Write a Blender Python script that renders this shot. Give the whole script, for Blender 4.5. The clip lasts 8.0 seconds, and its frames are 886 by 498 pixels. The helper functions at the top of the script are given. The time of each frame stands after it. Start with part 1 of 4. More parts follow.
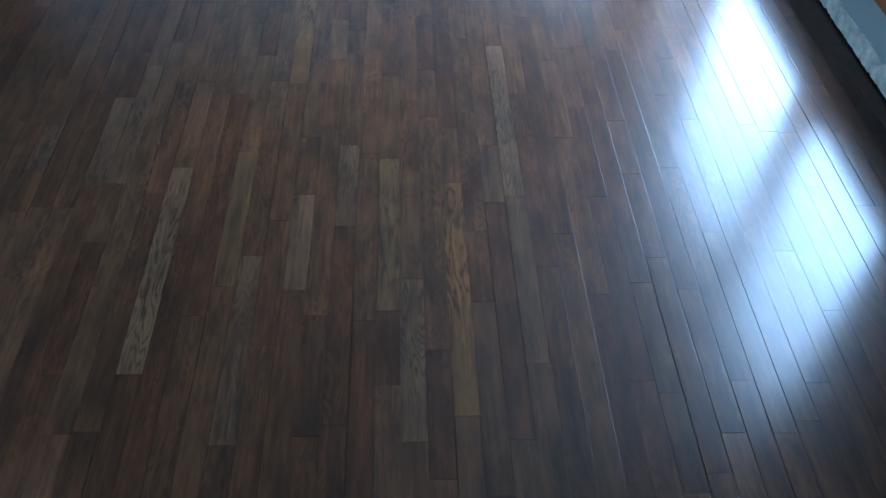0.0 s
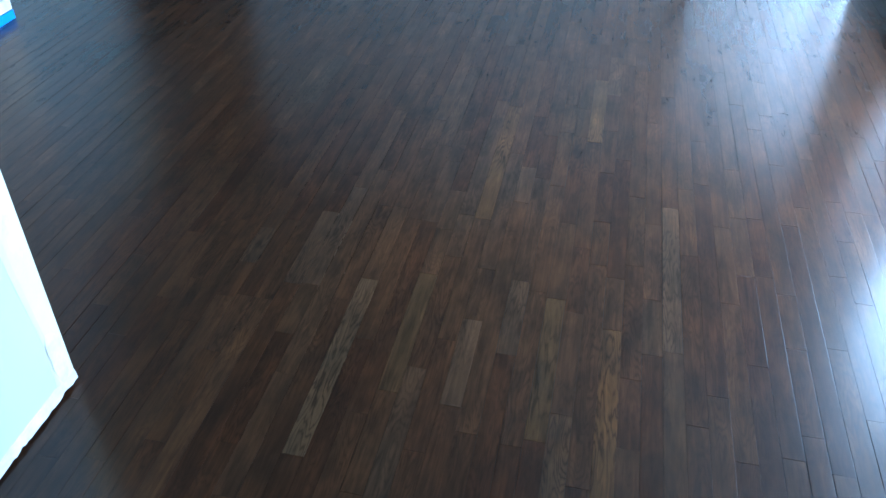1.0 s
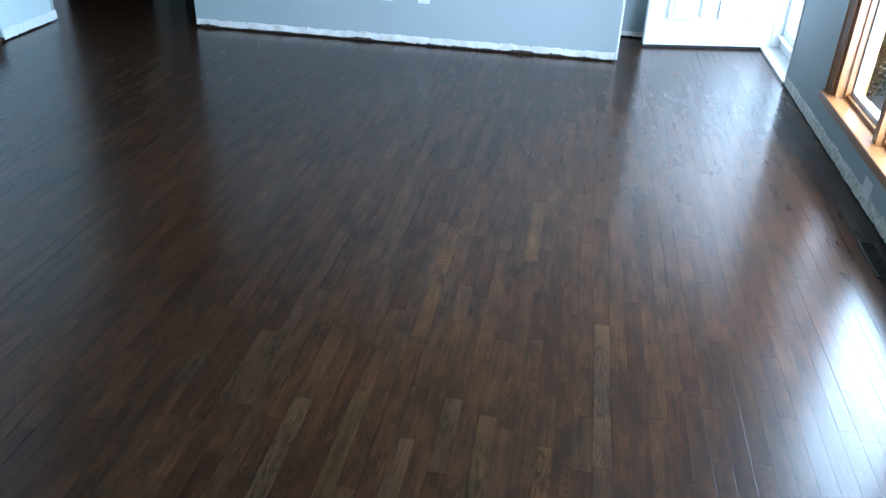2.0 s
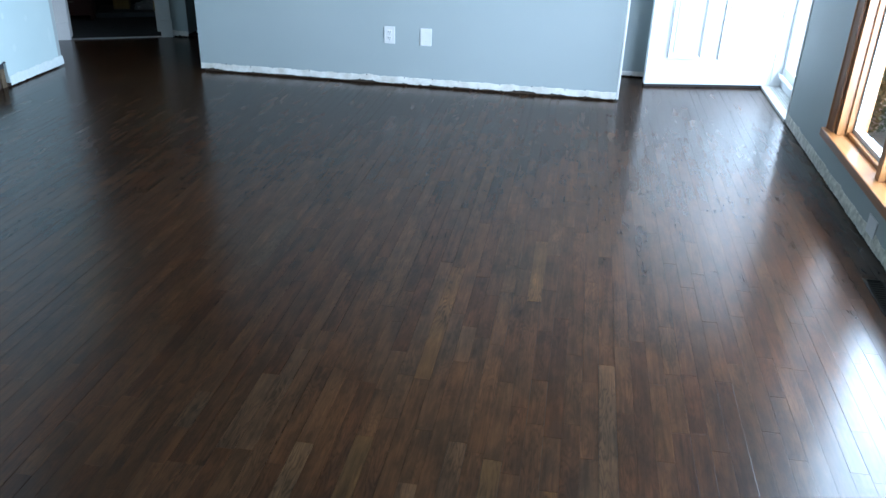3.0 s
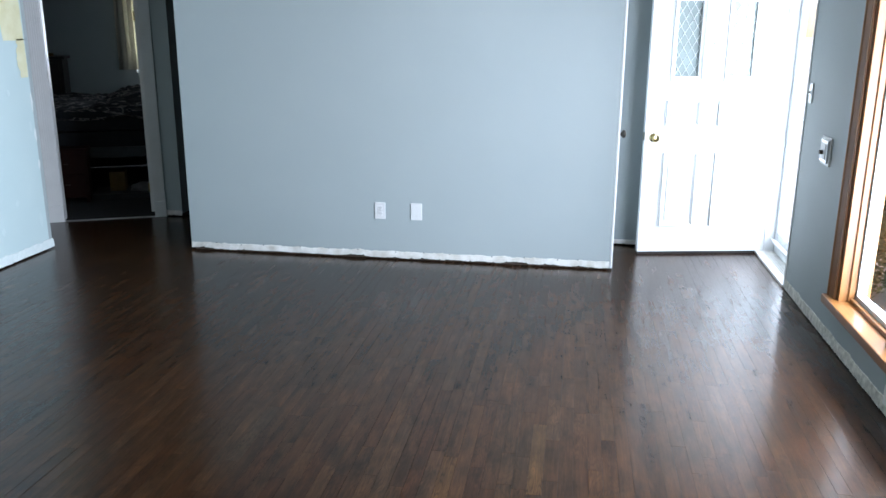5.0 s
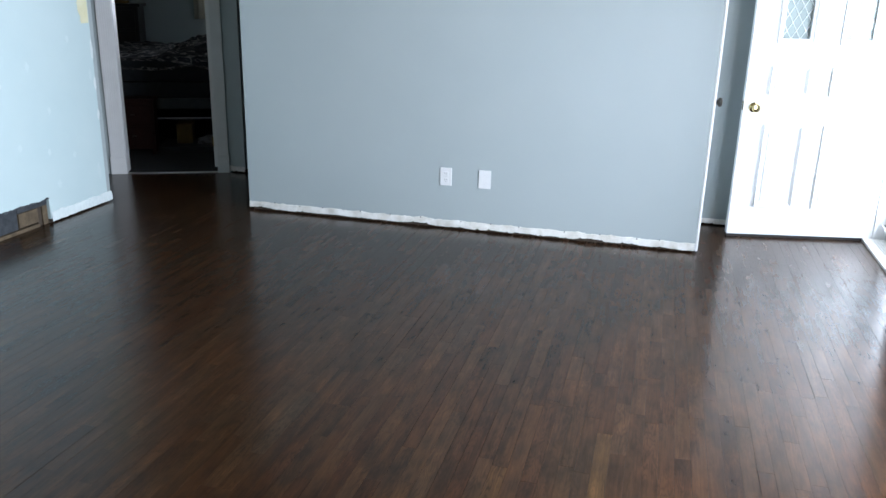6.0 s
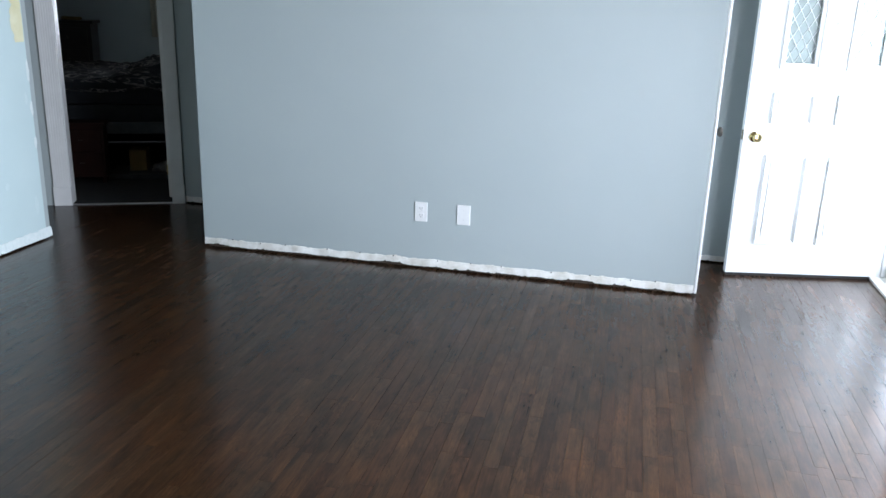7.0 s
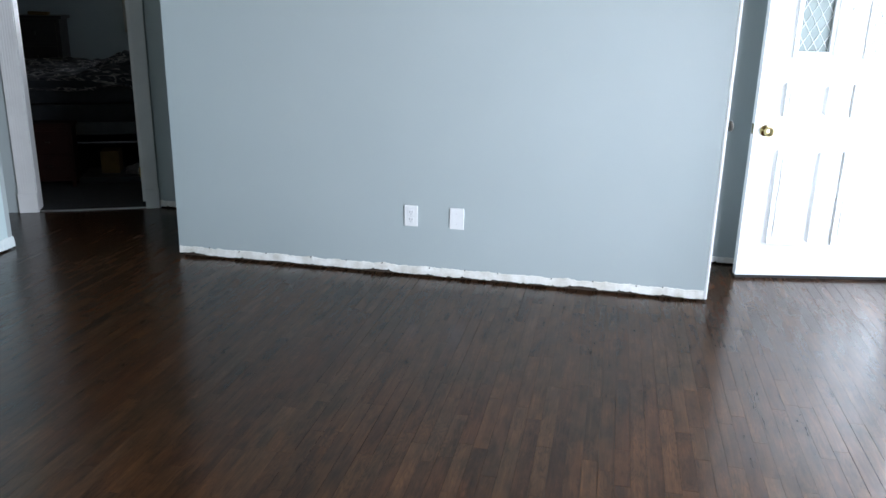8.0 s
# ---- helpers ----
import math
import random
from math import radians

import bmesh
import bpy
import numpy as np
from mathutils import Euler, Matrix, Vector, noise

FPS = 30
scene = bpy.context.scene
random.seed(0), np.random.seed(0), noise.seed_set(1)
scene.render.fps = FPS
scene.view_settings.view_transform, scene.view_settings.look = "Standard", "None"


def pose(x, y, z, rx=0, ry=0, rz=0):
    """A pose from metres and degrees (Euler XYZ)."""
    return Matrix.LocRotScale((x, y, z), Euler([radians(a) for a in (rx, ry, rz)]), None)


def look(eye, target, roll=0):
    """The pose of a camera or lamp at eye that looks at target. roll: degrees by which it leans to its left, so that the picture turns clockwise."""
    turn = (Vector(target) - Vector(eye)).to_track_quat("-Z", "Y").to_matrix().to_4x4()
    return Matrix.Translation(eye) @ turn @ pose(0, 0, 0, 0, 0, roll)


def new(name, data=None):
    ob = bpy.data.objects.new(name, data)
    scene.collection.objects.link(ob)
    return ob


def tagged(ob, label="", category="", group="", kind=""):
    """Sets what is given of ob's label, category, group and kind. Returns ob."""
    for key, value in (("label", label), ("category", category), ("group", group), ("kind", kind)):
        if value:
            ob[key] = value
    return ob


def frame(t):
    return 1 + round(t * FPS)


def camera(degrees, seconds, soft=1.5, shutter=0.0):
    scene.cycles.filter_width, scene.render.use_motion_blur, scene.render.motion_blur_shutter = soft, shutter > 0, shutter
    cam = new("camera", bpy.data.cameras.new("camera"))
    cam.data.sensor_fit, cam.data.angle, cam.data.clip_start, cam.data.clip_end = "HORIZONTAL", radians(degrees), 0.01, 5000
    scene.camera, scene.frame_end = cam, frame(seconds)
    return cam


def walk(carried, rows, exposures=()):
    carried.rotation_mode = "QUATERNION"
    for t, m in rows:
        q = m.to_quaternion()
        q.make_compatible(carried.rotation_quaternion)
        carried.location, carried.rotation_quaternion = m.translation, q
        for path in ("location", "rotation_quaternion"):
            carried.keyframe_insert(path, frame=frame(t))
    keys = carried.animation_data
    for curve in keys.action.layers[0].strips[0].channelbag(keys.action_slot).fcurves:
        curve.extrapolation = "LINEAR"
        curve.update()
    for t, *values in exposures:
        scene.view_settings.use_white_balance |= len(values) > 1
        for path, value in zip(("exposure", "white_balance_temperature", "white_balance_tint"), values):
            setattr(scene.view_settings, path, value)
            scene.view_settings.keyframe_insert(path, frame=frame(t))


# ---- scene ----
cam = camera(57.1, 8.0)
PATH = [
    (0, (-0.033, 0.137, 1.524), (0.071, 1.495, 0.059), 2.9),
    (0.5, (-0.094, 0.064, 1.586), (-0.185, 1.555, 0.257), 1.8),
    (0.8, (-0.1, 0.035, 1.616), (-0.36, 1.567, 0.356), 1.3),
    (1, (-0.045, 0.015, 1.608), (-0.349, 1.57, 0.387), 1.3),
    (1.5, (0.006, 0.011, 1.631), (-0.274, 1.626, 0.484), 2.7),
    (2, (0.056, -0.017, 1.653), (-0.197, 1.707, 0.672), 2.5),
    (2.2, (0.057, -0.016, 1.647), (-0.184, 1.732, 0.706), 2.4),
    (3.5, (0.076, 0.009, 1.662), (-0.227, 1.806, 0.838), 1.4),
    (4, (0.102, 0.007, 1.709), (-0.217, 1.889, 1.112), 1.3),
    (4.2, (0.109, 0.022, 1.721), (-0.216, 1.923, 1.191), 1.2),
    (5.3, (0.057, 0.308, 1.645), (-0.242, 2.215, 1.123), 0.2),
    (5.5, (0.048, 0.405, 1.647), (-0.261, 2.3, 1.085), 0.5),
    (5.8, (0.064, 0.516, 1.614), (-0.348, 2.38, 1.019), 1.0),
    (6, (0.076, 0.617, 1.618), (-0.407, 2.456, 0.999), 1.4),
    (6.3, (0.08, 0.772, 1.605), (-0.435, 2.604, 0.99), 1.4),
    (6.5, (0.061, 0.873, 1.617), (-0.447, 2.712, 1.018), 1.2),
    (6.8, (-0.021, 1.009, 1.59), (-0.487, 2.868, 1.019), 1.5),
    (7, (-0.084, 1.112, 1.612), (-0.502, 2.98, 1.035), 1.8),
    (7.3, (-0.149, 1.198, 1.59), (-0.551, 3.069, 1.007), 2.5),
    (7.5, (-0.177, 1.267, 1.607), (-0.623, 3.125, 1.014), 2.2),
    (7.8, (-0.191, 1.366, 1.576), (-0.652, 3.22, 0.984), 1.6),
    (8, (-0.193, 1.439, 1.589), (-0.577, 3.31, 0.996), 1.2),
]
EXPOSURES = [(0, 1.65, 5100, 11), (1.0, 1.60, 5250, 12), (1.5, 1.53, 5600, 13), (2.2, 1.44, 6050, 15), (3.5, 1.39, 6450, 17), (4.2, 1.37, 6850, 20), (5.3, 1.35, 7250, 23), (8, 1.35, 7450, 24)]
walk(cam, [(t, look(eye, target, roll)) for t, eye, target, roll in PATH], exposures=EXPOSURES)

# ---- world and light ----
world = bpy.data.worlds.new("sky")
scene.world = world
world.use_nodes = True
wn = world.node_tree
sky = wn.nodes.new("ShaderNodeTexSky")
sky.sky_type = "NISHITA"
sky.sun_disc = False
sky.sun_elevation, sky.sun_rotation = radians(40), radians(-20)
sky.air_density, sky.dust_density, sky.ozone_density = 1.2, 2.2, 1.5
wn.nodes["Background"].inputs[1].default_value = 0.15
wn.links.new(sky.outputs[0], wn.nodes["Background"].inputs[0])
sun = new("sun", bpy.data.lights.new("sun", "SUN"))
sun.data.energy, sun.data.angle, sun.data.color = 4.0, radians(0.5), (1.0, 0.95, 0.88)
sun.matrix_world = look((-10.0, 27.5, 24.5), (0, 0, 0))


def daylight(name, x, y, z, wide, high, watts, turn=90):
    """Sky light entering an opening of the outer wall."""
    lamp = new(name, bpy.data.lights.new(name, "AREA"))
    lamp.data.shape, lamp.data.size, lamp.data.size_y = "RECTANGLE", wide, high
    lamp.data.energy, lamp.data.color = watts, (0.585, 0.795, 1.0)
    lamp.matrix_world = pose(x, y, z, 90, 0, turn)


daylight("window_daylight", 1.86, 3.22, 1.16, 2.84, 1.70, 195)
daylight("yard_daylight", 1.90, 3.22, 0.80, 2.84, 0.96, 32)
daylight("door_daylight", 1.70, 6.06, 1.08, 0.80, 1.85, 34)
daylight("bedroom_daylight", -5.17, 10.676, 1.62, 1.0, 0.9, 60, -155)


# ---- materials ----
def mat(name, base=(0.5, 0.5, 0.5), rough=0.5, metal=0.0):
    m = bpy.data.materials.new(name)
    m.use_nodes = True
    p = m.node_tree.nodes["Principled BSDF"]
    p.inputs["Base Color"].default_value = (*base, 1)
    p.inputs["Roughness"].default_value = rough
    p.inputs["Metallic"].default_value = metal
    return m


def node(m, kind, **values):
    n = m.node_tree.nodes.new(kind)
    for key, value in values.items():
        n.inputs[key].default_value = value
    return n


def wire(m, a, b):
    m.node_tree.links.new(a, b)


def shader(m):
    return m.node_tree.nodes["Principled BSDF"]


def ramp(m, fac, stops):
    r = m.node_tree.nodes.new("ShaderNodeValToRGB")
    el = r.color_ramp.elements
    while len(el) < len(stops):
        el.new(0.5)
    for e, (pos, col) in zip(el, stops):
        e.position, e.color = pos, (*col, 1)
    wire(m, fac, r.inputs[0])
    return r.outputs[0]


def place(m, scale=(1, 1, 1)):
    geo = m.node_tree.nodes.new("ShaderNodeNewGeometry")
    mp = m.node_tree.nodes.new("ShaderNodeMapping")
    mp.inputs["Scale"].default_value = scale
    wire(m, geo.outputs["Position"], mp.inputs["Vector"])
    return mp.outputs[0]


def noise_tex(m, vec, scale, detail=4.0, rough=0.55, distort=0.0):
    n = node(m, "ShaderNodeTexNoise", Scale=scale, Detail=detail, Roughness=rough, Distortion=distort)
    wire(m, vec, n.inputs["Vector"])
    return n.outputs["Fac"]


def bump(m, height, strength, distance=0.001, after=None):
    b = node(m, "ShaderNodeBump", Strength=strength, Distance=distance)
    wire(m, height, b.inputs["Height"])
    if after:
        wire(m, after, b.inputs["Normal"])
    return b.outputs[0]


def mixed(m, fac, a, b, blend="MIX"):
    x = m.node_tree.nodes.new("ShaderNodeMix")
    x.data_type, x.blend_type = "RGBA", blend
    for value, slot in ((fac, x.inputs[0]), (a, x.inputs[6]), (b, x.inputs[7])):
        if isinstance(value, (int, float)):
            slot.default_value = value
        elif isinstance(value, tuple):
            slot.default_value = (*value, 1)
        else:
            wire(m, value, slot)
    return x.outputs[2]


def varied(name, low, high, scale=6.0, rough=0.5, grain=120.0, relief=0.15, metal=0.0):
    """A surface with stains at one scale and fine relief at another."""
    m = mat(name, low, rough, metal)
    v = place(m)
    big, fine = noise_tex(m, v, scale), noise_tex(m, v, grain, 3.0)
    both = node(m, "ShaderNodeMath")
    both.operation = "MULTIPLY_ADD"
    wire(m, big, both.inputs[0])
    both.inputs[1].default_value = 0.8
    scaled = node(m, "ShaderNodeMath")
    scaled.operation = "MULTIPLY"
    wire(m, fine, scaled.inputs[0])
    scaled.inputs[1].default_value = 0.2
    wire(m, scaled.outputs[0], both.inputs[2])
    wire(m, ramp(m, both.outputs[0], [(0.3, low), (0.7, high)]), shader(m).inputs["Base Color"])
    wire(m, bump(m, fine, relief, 0.001), shader(m).inputs["Normal"])
    return m


def paint(name, low, high, rough=0.6):
    """Rolled wall paint: a faint orange-peel relief, broad unevenness."""
    m = mat(name, low, rough)
    v = place(m)
    col = ramp(m, noise_tex(m, v, 1.6, 3.0), [(0.3, low), (0.7, high)])
    wire(m, col, shader(m).inputs["Base Color"])
    peel = noise_tex(m, v, 260.0, 2.0)
    roll = noise_tex(m, v, 24.0, 3.0)
    wire(m, bump(m, peel, 0.12, 0.001, bump(m, roll, 0.08, 0.004)), shader(m).inputs["Normal"])
    return m


def plank(name, stops, single, ringy=0.55, count=34.0):
    """Stained, varnished oak strip. single: each board is an object of its own, else an island of one mesh."""
    m = mat(name, (0.05, 0.035, 0.025), 0.24)
    p = shader(m)
    if single:
        rnd = m.node_tree.nodes.new("ShaderNodeObjectInfo").outputs["Random"]
    else:
        rnd = m.node_tree.nodes.new("ShaderNodeNewGeometry").outputs["Random Per Island"]
    shift = node(m, "ShaderNodeVectorMath")
    shift.operation = "SCALE"
    shift.inputs[3].default_value = 37.0
    comb = m.node_tree.nodes.new("ShaderNodeCombineXYZ")
    for i in range(3):
        wire(m, rnd, comb.inputs[i])
    wire(m, comb.outputs[0], shift.inputs[0])

    def moved(scale):
        add = m.node_tree.nodes.new("ShaderNodeVectorMath")
        wire(m, place(m, scale), add.inputs[0])
        wire(m, shift.outputs[0], add.inputs[1])
        return add.outputs[0]

    tone = ramp(m, rnd, stops)
    # stain taken up unevenly over several boards: redder here, greyer there
    stain = ramp(m, noise_tex(m, place(m, (3.0, 1.8, 1)), 1.0, 5.0, 0.65, 0.3), [(0.34, (0.78, 0.84, 0.86)), (0.66, (1.22, 1.10, 0.98))])
    tone = mixed(m, 1.0, tone, stain, "MULTIPLY")

    def contour(scale, count):
        """Growth rings: the level lines of a long, soft field."""
        f = noise_tex(m, moved(scale), 1.0, 5.0, 0.42)
        k = m.node_tree.nodes.new("ShaderNodeMath")
        k.operation = "MULTIPLY"
        wire(m, f, k.inputs[0])
        k.inputs[1].default_value = count
        pp = m.node_tree.nodes.new("ShaderNodeMath")
        pp.operation = "PINGPONG"
        wire(m, k.outputs[0], pp.inputs[0])
        pp.inputs[1].default_value = 1.0
        return pp.outputs[0]

    rings = ramp(m, contour((22, 3.0, 1), count), [(0.05, (0.38, 0.35, 0.33)), (0.45, (0.98, 0.98, 0.98)), (1.0, (1.22, 1.21, 1.18))])
    # the figure shows in places only
    shown = ramp(m, noise_tex(m, moved((6, 2.0, 1)), 1.0, 2.0), [(0.38, (0.15, 0.15, 0.15)), (0.62, (1.0, 1.0, 1.0))])
    rings = mixed(m, shown, (1.0, 1.0, 1.0), rings)
    fibre = ramp(m, noise_tex(m, moved((95, 4.5, 1)), 1.0, 4.0, 0.65, 0.4), [(0.32, (0.70, 0.68, 0.66)), (0.52, (1.0, 1.0, 1.0)), (0.70, (1.42, 1.40, 1.36))])
    # smoky patches within a board, a hand wide
    smoke = ramp(m, noise_tex(m, moved((20, 7, 1)), 1.0, 3.0, 0.55, 0.2), [(0.30, (0.62, 0.62, 0.64)), (0.70, (1.38, 1.33, 1.25))])
    blot = ramp(m, noise_tex(m, moved((13, 1.4, 1)), 1.0, 4.0, 0.6), [(0.3, (0.68, 0.66, 0.66)), (0.7, (1.32, 1.27, 1.2))])
    col = mixed(m, ringy, tone, rings, "MULTIPLY")
    col = mixed(m, 0.8, col, fibre, "MULTIPLY")
    col = mixed(m, 0.9, col, smoke, "MULTIPLY")
    col = mixed(m, 0.9, col, blot, "MULTIPLY")
    wire(m, col, p.inputs["Base Color"])
    rgh = ramp(m, noise_tex(m, moved((14, 3, 1)), 1.0, 4.0), [(0.3, (0.40, 0.40, 0.40)), (0.7, (0.50, 0.50, 0.50))])
    wire(m, rgh, p.inputs["Roughness"])
    p.inputs["Specular IOR Level"].default_value = 0.04
    # satin varnish over the open grain
    p.inputs["Coat Weight"].default_value = 1.0
    p.inputs["Coat Roughness"].default_value = 0.215
    p.inputs["Coat IOR"].default_value = 1.32
    wavy = noise_tex(m, moved((10, 1.4, 1)), 1.0, 0.0)
    wire(m, bump(m, wavy, 0.035, 0.002), p.inputs["Normal"])
    wire(m, bump(m, wavy, 0.035, 0.002), p.inputs["Coat Normal"])
    return m


def wood(name, low, high, axis="z", rough=0.35):
    m = mat(name, low, rough)
    s = {"z": (40, 40, 2.5), "y": (40, 2.5, 40), "x": (2.5, 40, 40)}[axis]
    v = place(m, s)
    grain = noise_tex(m, v, 1.0, 5.0, 0.6, 1.2)
    wire(m, ramp(m, grain, [(0.3, low), (0.7, high)]), shader(m).inputs["Base Color"])
    wire(m, bump(m, grain, 0.12, 0.001), shader(m).inputs["Normal"])
    return m


OAK_TONES = [(0.0, (0.0255, 0.0100, 0.0038)), (0.25, (0.0288, 0.0118, 0.0046)), (0.5, (0.0315, 0.0138, 0.0058)), (0.75, (0.0333, 0.0150, 0.0062)), (1.0, (0.0362, 0.0174, 0.0080))]
M_PLANK = plank("stained_oak", OAK_TONES, True)
M_PLANKS = plank("stained_oak_far", OAK_TONES, False)
M_PALE = plank("stained_oak_pale", [(0.0, (0.058, 0.033, 0.0165)), (1.0, (0.063, 0.036, 0.018))], True, 1.0, 30.0)
M_TAN = plank("stained_oak_tan", [(0.0, (0.056, 0.026, 0.0090)), (1.0, (0.052, 0.024, 0.0085))], True, 1.0, 30.0)
M_GREY = plank("stained_oak_grey", [(0.0, (0.038, 0.0200, 0.0100)), (1.0, (0.043, 0.0230, 0.0120))], True, 0.8, 34.0)
M_RING = plank("stained_oak_ringed", [(0.0, (0.042, 0.022, 0.009)), (1.0, (0.047, 0.025, 0.010))], True, 1.0, 26.0)
M_SUB = mat("dark_joint", (0.008, 0.006, 0.005), 0.9)
M_WALL = paint("grey_blue_paint", (0.325, 0.374, 0.375), (0.342, 0.390, 0.390))
M_PATCHED = paint("patched_pale_blue_paint", (0.46, 0.585, 0.59), (0.50, 0.615, 0.615))
# out of view: albedo kept low so the floor reflects less ceiling light
M_CEIL = paint("ceiling_darkened", (0.15, 0.128, 0.10), (0.18, 0.152, 0.12), rough=0.8)
M_RAW = varied("raw_plaster", (0.50, 0.47, 0.41), (0.76, 0.75, 0.72), 14.0, 0.85, 90.0, 0.5)
M_RAWGREY = varied("scraped_plaster", (0.34, 0.33, 0.28), (0.80, 0.78, 0.70), 26.0, 0.9, 90.0, 0.6)
M_PLATE = varied("sill_plate_wood", (0.03, 0.02, 0.014), (0.07, 0.05, 0.035), 20.0, 0.9)
M_WHITE = varied("white_door_paint", (0.80, 0.80, 0.79), (0.84, 0.84, 0.83), 3.0, 0.35, 200.0, 0.05)
M_TRIM = varied("white_trim_paint", (0.68, 0.68, 0.67), (0.74, 0.74, 0.73), 8.0, 0.45, 150.0, 0.08)
M_MUD = varied("joint_compound", (0.58, 0.53, 0.36), (0.66, 0.62, 0.47), 9.0, 0.85, 120.0, 0.3)
M_SPACKLE = varied("white_spackle", (0.58, 0.66, 0.65), (0.68, 0.73, 0.72), 30.0, 0.85, 140.0, 0.35)
M_DAB = varied("sanded_filler", (0.50, 0.62, 0.62), (0.56, 0.66, 0.66), 30.0, 0.85, 140.0, 0.2)
M_YELLOW = varied("old_yellow_paint", (0.62, 0.57, 0.34), (0.72, 0.70, 0.50), 9.0, 0.8, 140.0, 0.3)
M_PLASTIC = varied("white_plastic", (0.66, 0.66, 0.66), (0.70, 0.70, 0.69), 30.0, 0.3, 200.0, 0.03)
M_DARK = mat("dark_slot", (0.02, 0.02, 0.02), 0.6)
M_BRASS = varied("polished_brass", (0.55, 0.42, 0.20), (0.66, 0.52, 0.27), 40.0, 0.14, 200.0, 0.02, 1.0)
M_BRONZE = varied("dark_bronze", (0.05, 0.045, 0.04), (0.09, 0.08, 0.07), 40.0, 0.35, 200.0, 0.02, 1.0)
M_STEEL = varied("brushed_steel", (0.55, 0.55, 0.55), (0.65, 0.65, 0.65), 40.0, 0.35, 300.0, 0.03, 1.0)
M_STEELDARK = varied("rusty_nail", (0.03, 0.025, 0.022), (0.07, 0.05, 0.04), 60.0, 0.7, 200.0, 0.1, 0.6)
M_HONEY_Z = wood("honey_wood_upright", (0.20, 0.072, 0.019), (0.30, 0.120, 0.036), "z")
M_HONEY_Y = wood("honey_wood_level", (0.20, 0.072, 0.019), (0.30, 0.120, 0.036), "y", 0.28)
M_SASH = varied("white_vinyl", (0.62, 0.64, 0.65), (0.68, 0.70, 0.71), 5.0, 0.35)
M_ALU = varied("threshold_metal", (0.55, 0.54, 0.50), (0.72, 0.71, 0.68), 18.0, 0.5, 120.0, 0.2, 0.3)
M_IRON = varied("black_register_metal", (0.010, 0.010, 0.010), (0.03, 0.028, 0.025), 40.0, 0.45, 150.0, 0.1, 0.6)
M_STUD = varied("bare_lumber", (0.055, 0.036, 0.020), (0.15, 0.105, 0.062), 18.0, 0.8, 90.0, 0.3)
M_DUCT = varied("dusty_duct_metal", (0.04, 0.046, 0.052), (0.10, 0.11, 0.12), 20.0, 0.5, 120.0, 0.15, 0.5)
M_BRICK = varied("cream_brick", (0.50, 0.46, 0.38), (0.68, 0.64, 0.55), 16.0, 0.9, 90.0, 0.6)
M_MORTAR = varied("grey_mortar", (0.30, 0.29, 0.27), (0.40, 0.39, 0.36), 40.0, 0.95, 150.0, 0.5)
M_TAPE = varied("blue_masking_tape", (0.02, 0.20, 0.58), (0.03, 0.26, 0.66), 60.0, 0.6, 250.0, 0.1)
M_BEDWALL = paint("bedroom_grey_paint", (0.36, 0.42, 0.43), (0.40, 0.45, 0.46))
M_CARPET = varied("charcoal_carpet", (0.016, 0.018, 0.019), (0.034, 0.036, 0.037), 30.0, 1.0, 400.0, 0.8)
M_DRESSER = varied("dark_stained_wood", (0.012, 0.009, 0.008), (0.03, 0.02, 0.017), 12.0, 0.35)
M_CHERRY = varied("cherry_stained_wood", (0.015, 0.0035, 0.0022), (0.024, 0.0058, 0.0036), 12.0, 0.6)
shader(M_CHERRY).inputs["Specular IOR Level"].default_value = 0.15
M_MATTRESS = varied("dark_navy_cloth", (0.008, 0.010, 0.012), (0.018, 0.021, 0.024), 14.0, 0.95, 300.0, 0.3)
M_RAIL = varied("slate_bed_rail", (0.022, 0.027, 0.03), (0.038, 0.044, 0.047), 14.0, 0.6)
M_CURTAIN = varied("beige_curtain", (0.56, 0.52, 0.43), (0.66, 0.62, 0.52), 9.0, 0.95, 300.0, 0.3)
M_CARTON = varied("yellow_carton", (0.13, 0.075, 0.016), (0.19, 0.11, 0.026), 14.0, 0.7)
M_BAG = varied("grey_plastic_bag", (0.14, 0.14, 0.14), (0.24, 0.24, 0.23), 24.0, 0.4)
M_GROUND = varied("pale_concrete", (0.46, 0.45, 0.43), (0.58, 0.57, 0.55), 0.6, 0.9, 60.0, 0.4)
M_BARK = varied("bark", (0.06, 0.045, 0.03), (0.12, 0.09, 0.065), 30.0, 0.95)
M_NEEDLE = varied("evergreen_needles", (0.12, 0.16, 0.09), (0.20, 0.24, 0.13), 9.0, 0.8)

# blanket: dark cloth with pale stripes
M_BLANKET = mat("striped_blanket", (0.03, 0.03, 0.035), 0.95)
_n = noise_tex(M_BLANKET, place(M_BLANKET, (5, 5, 16)), 1.2, 2.0, 0.5, 1.0)
wire(M_BLANKET, ramp(M_BLANKET, _n, [(0.44, (0.012, 0.013, 0.016)), (0.54, (0.05, 0.05, 0.05)), (0.585, (0.26, 0.25, 0.24)), (0.615, (0.03, 0.03, 0.034)), (0.72, (0.015, 0.016, 0.02))]), shader(M_BLANKET).inputs["Base Color"])


def thin_cloth(m, share):
    """Lets part of the light through a cloth."""
    nt = m.node_tree
    tl, mx = nt.nodes.new("ShaderNodeBsdfTranslucent"), nt.nodes.new("ShaderNodeMixShader")
    tl.inputs[0].default_value = (0.62, 0.58, 0.47, 1)
    mx.inputs[0].default_value = share
    wire(m, shader(m).outputs[0], mx.inputs[1])
    wire(m, tl.outputs[0], mx.inputs[2])
    wire(m, mx.outputs[0], nt.nodes["Material Output"].inputs[0])


thin_cloth(M_CURTAIN, 0.3)


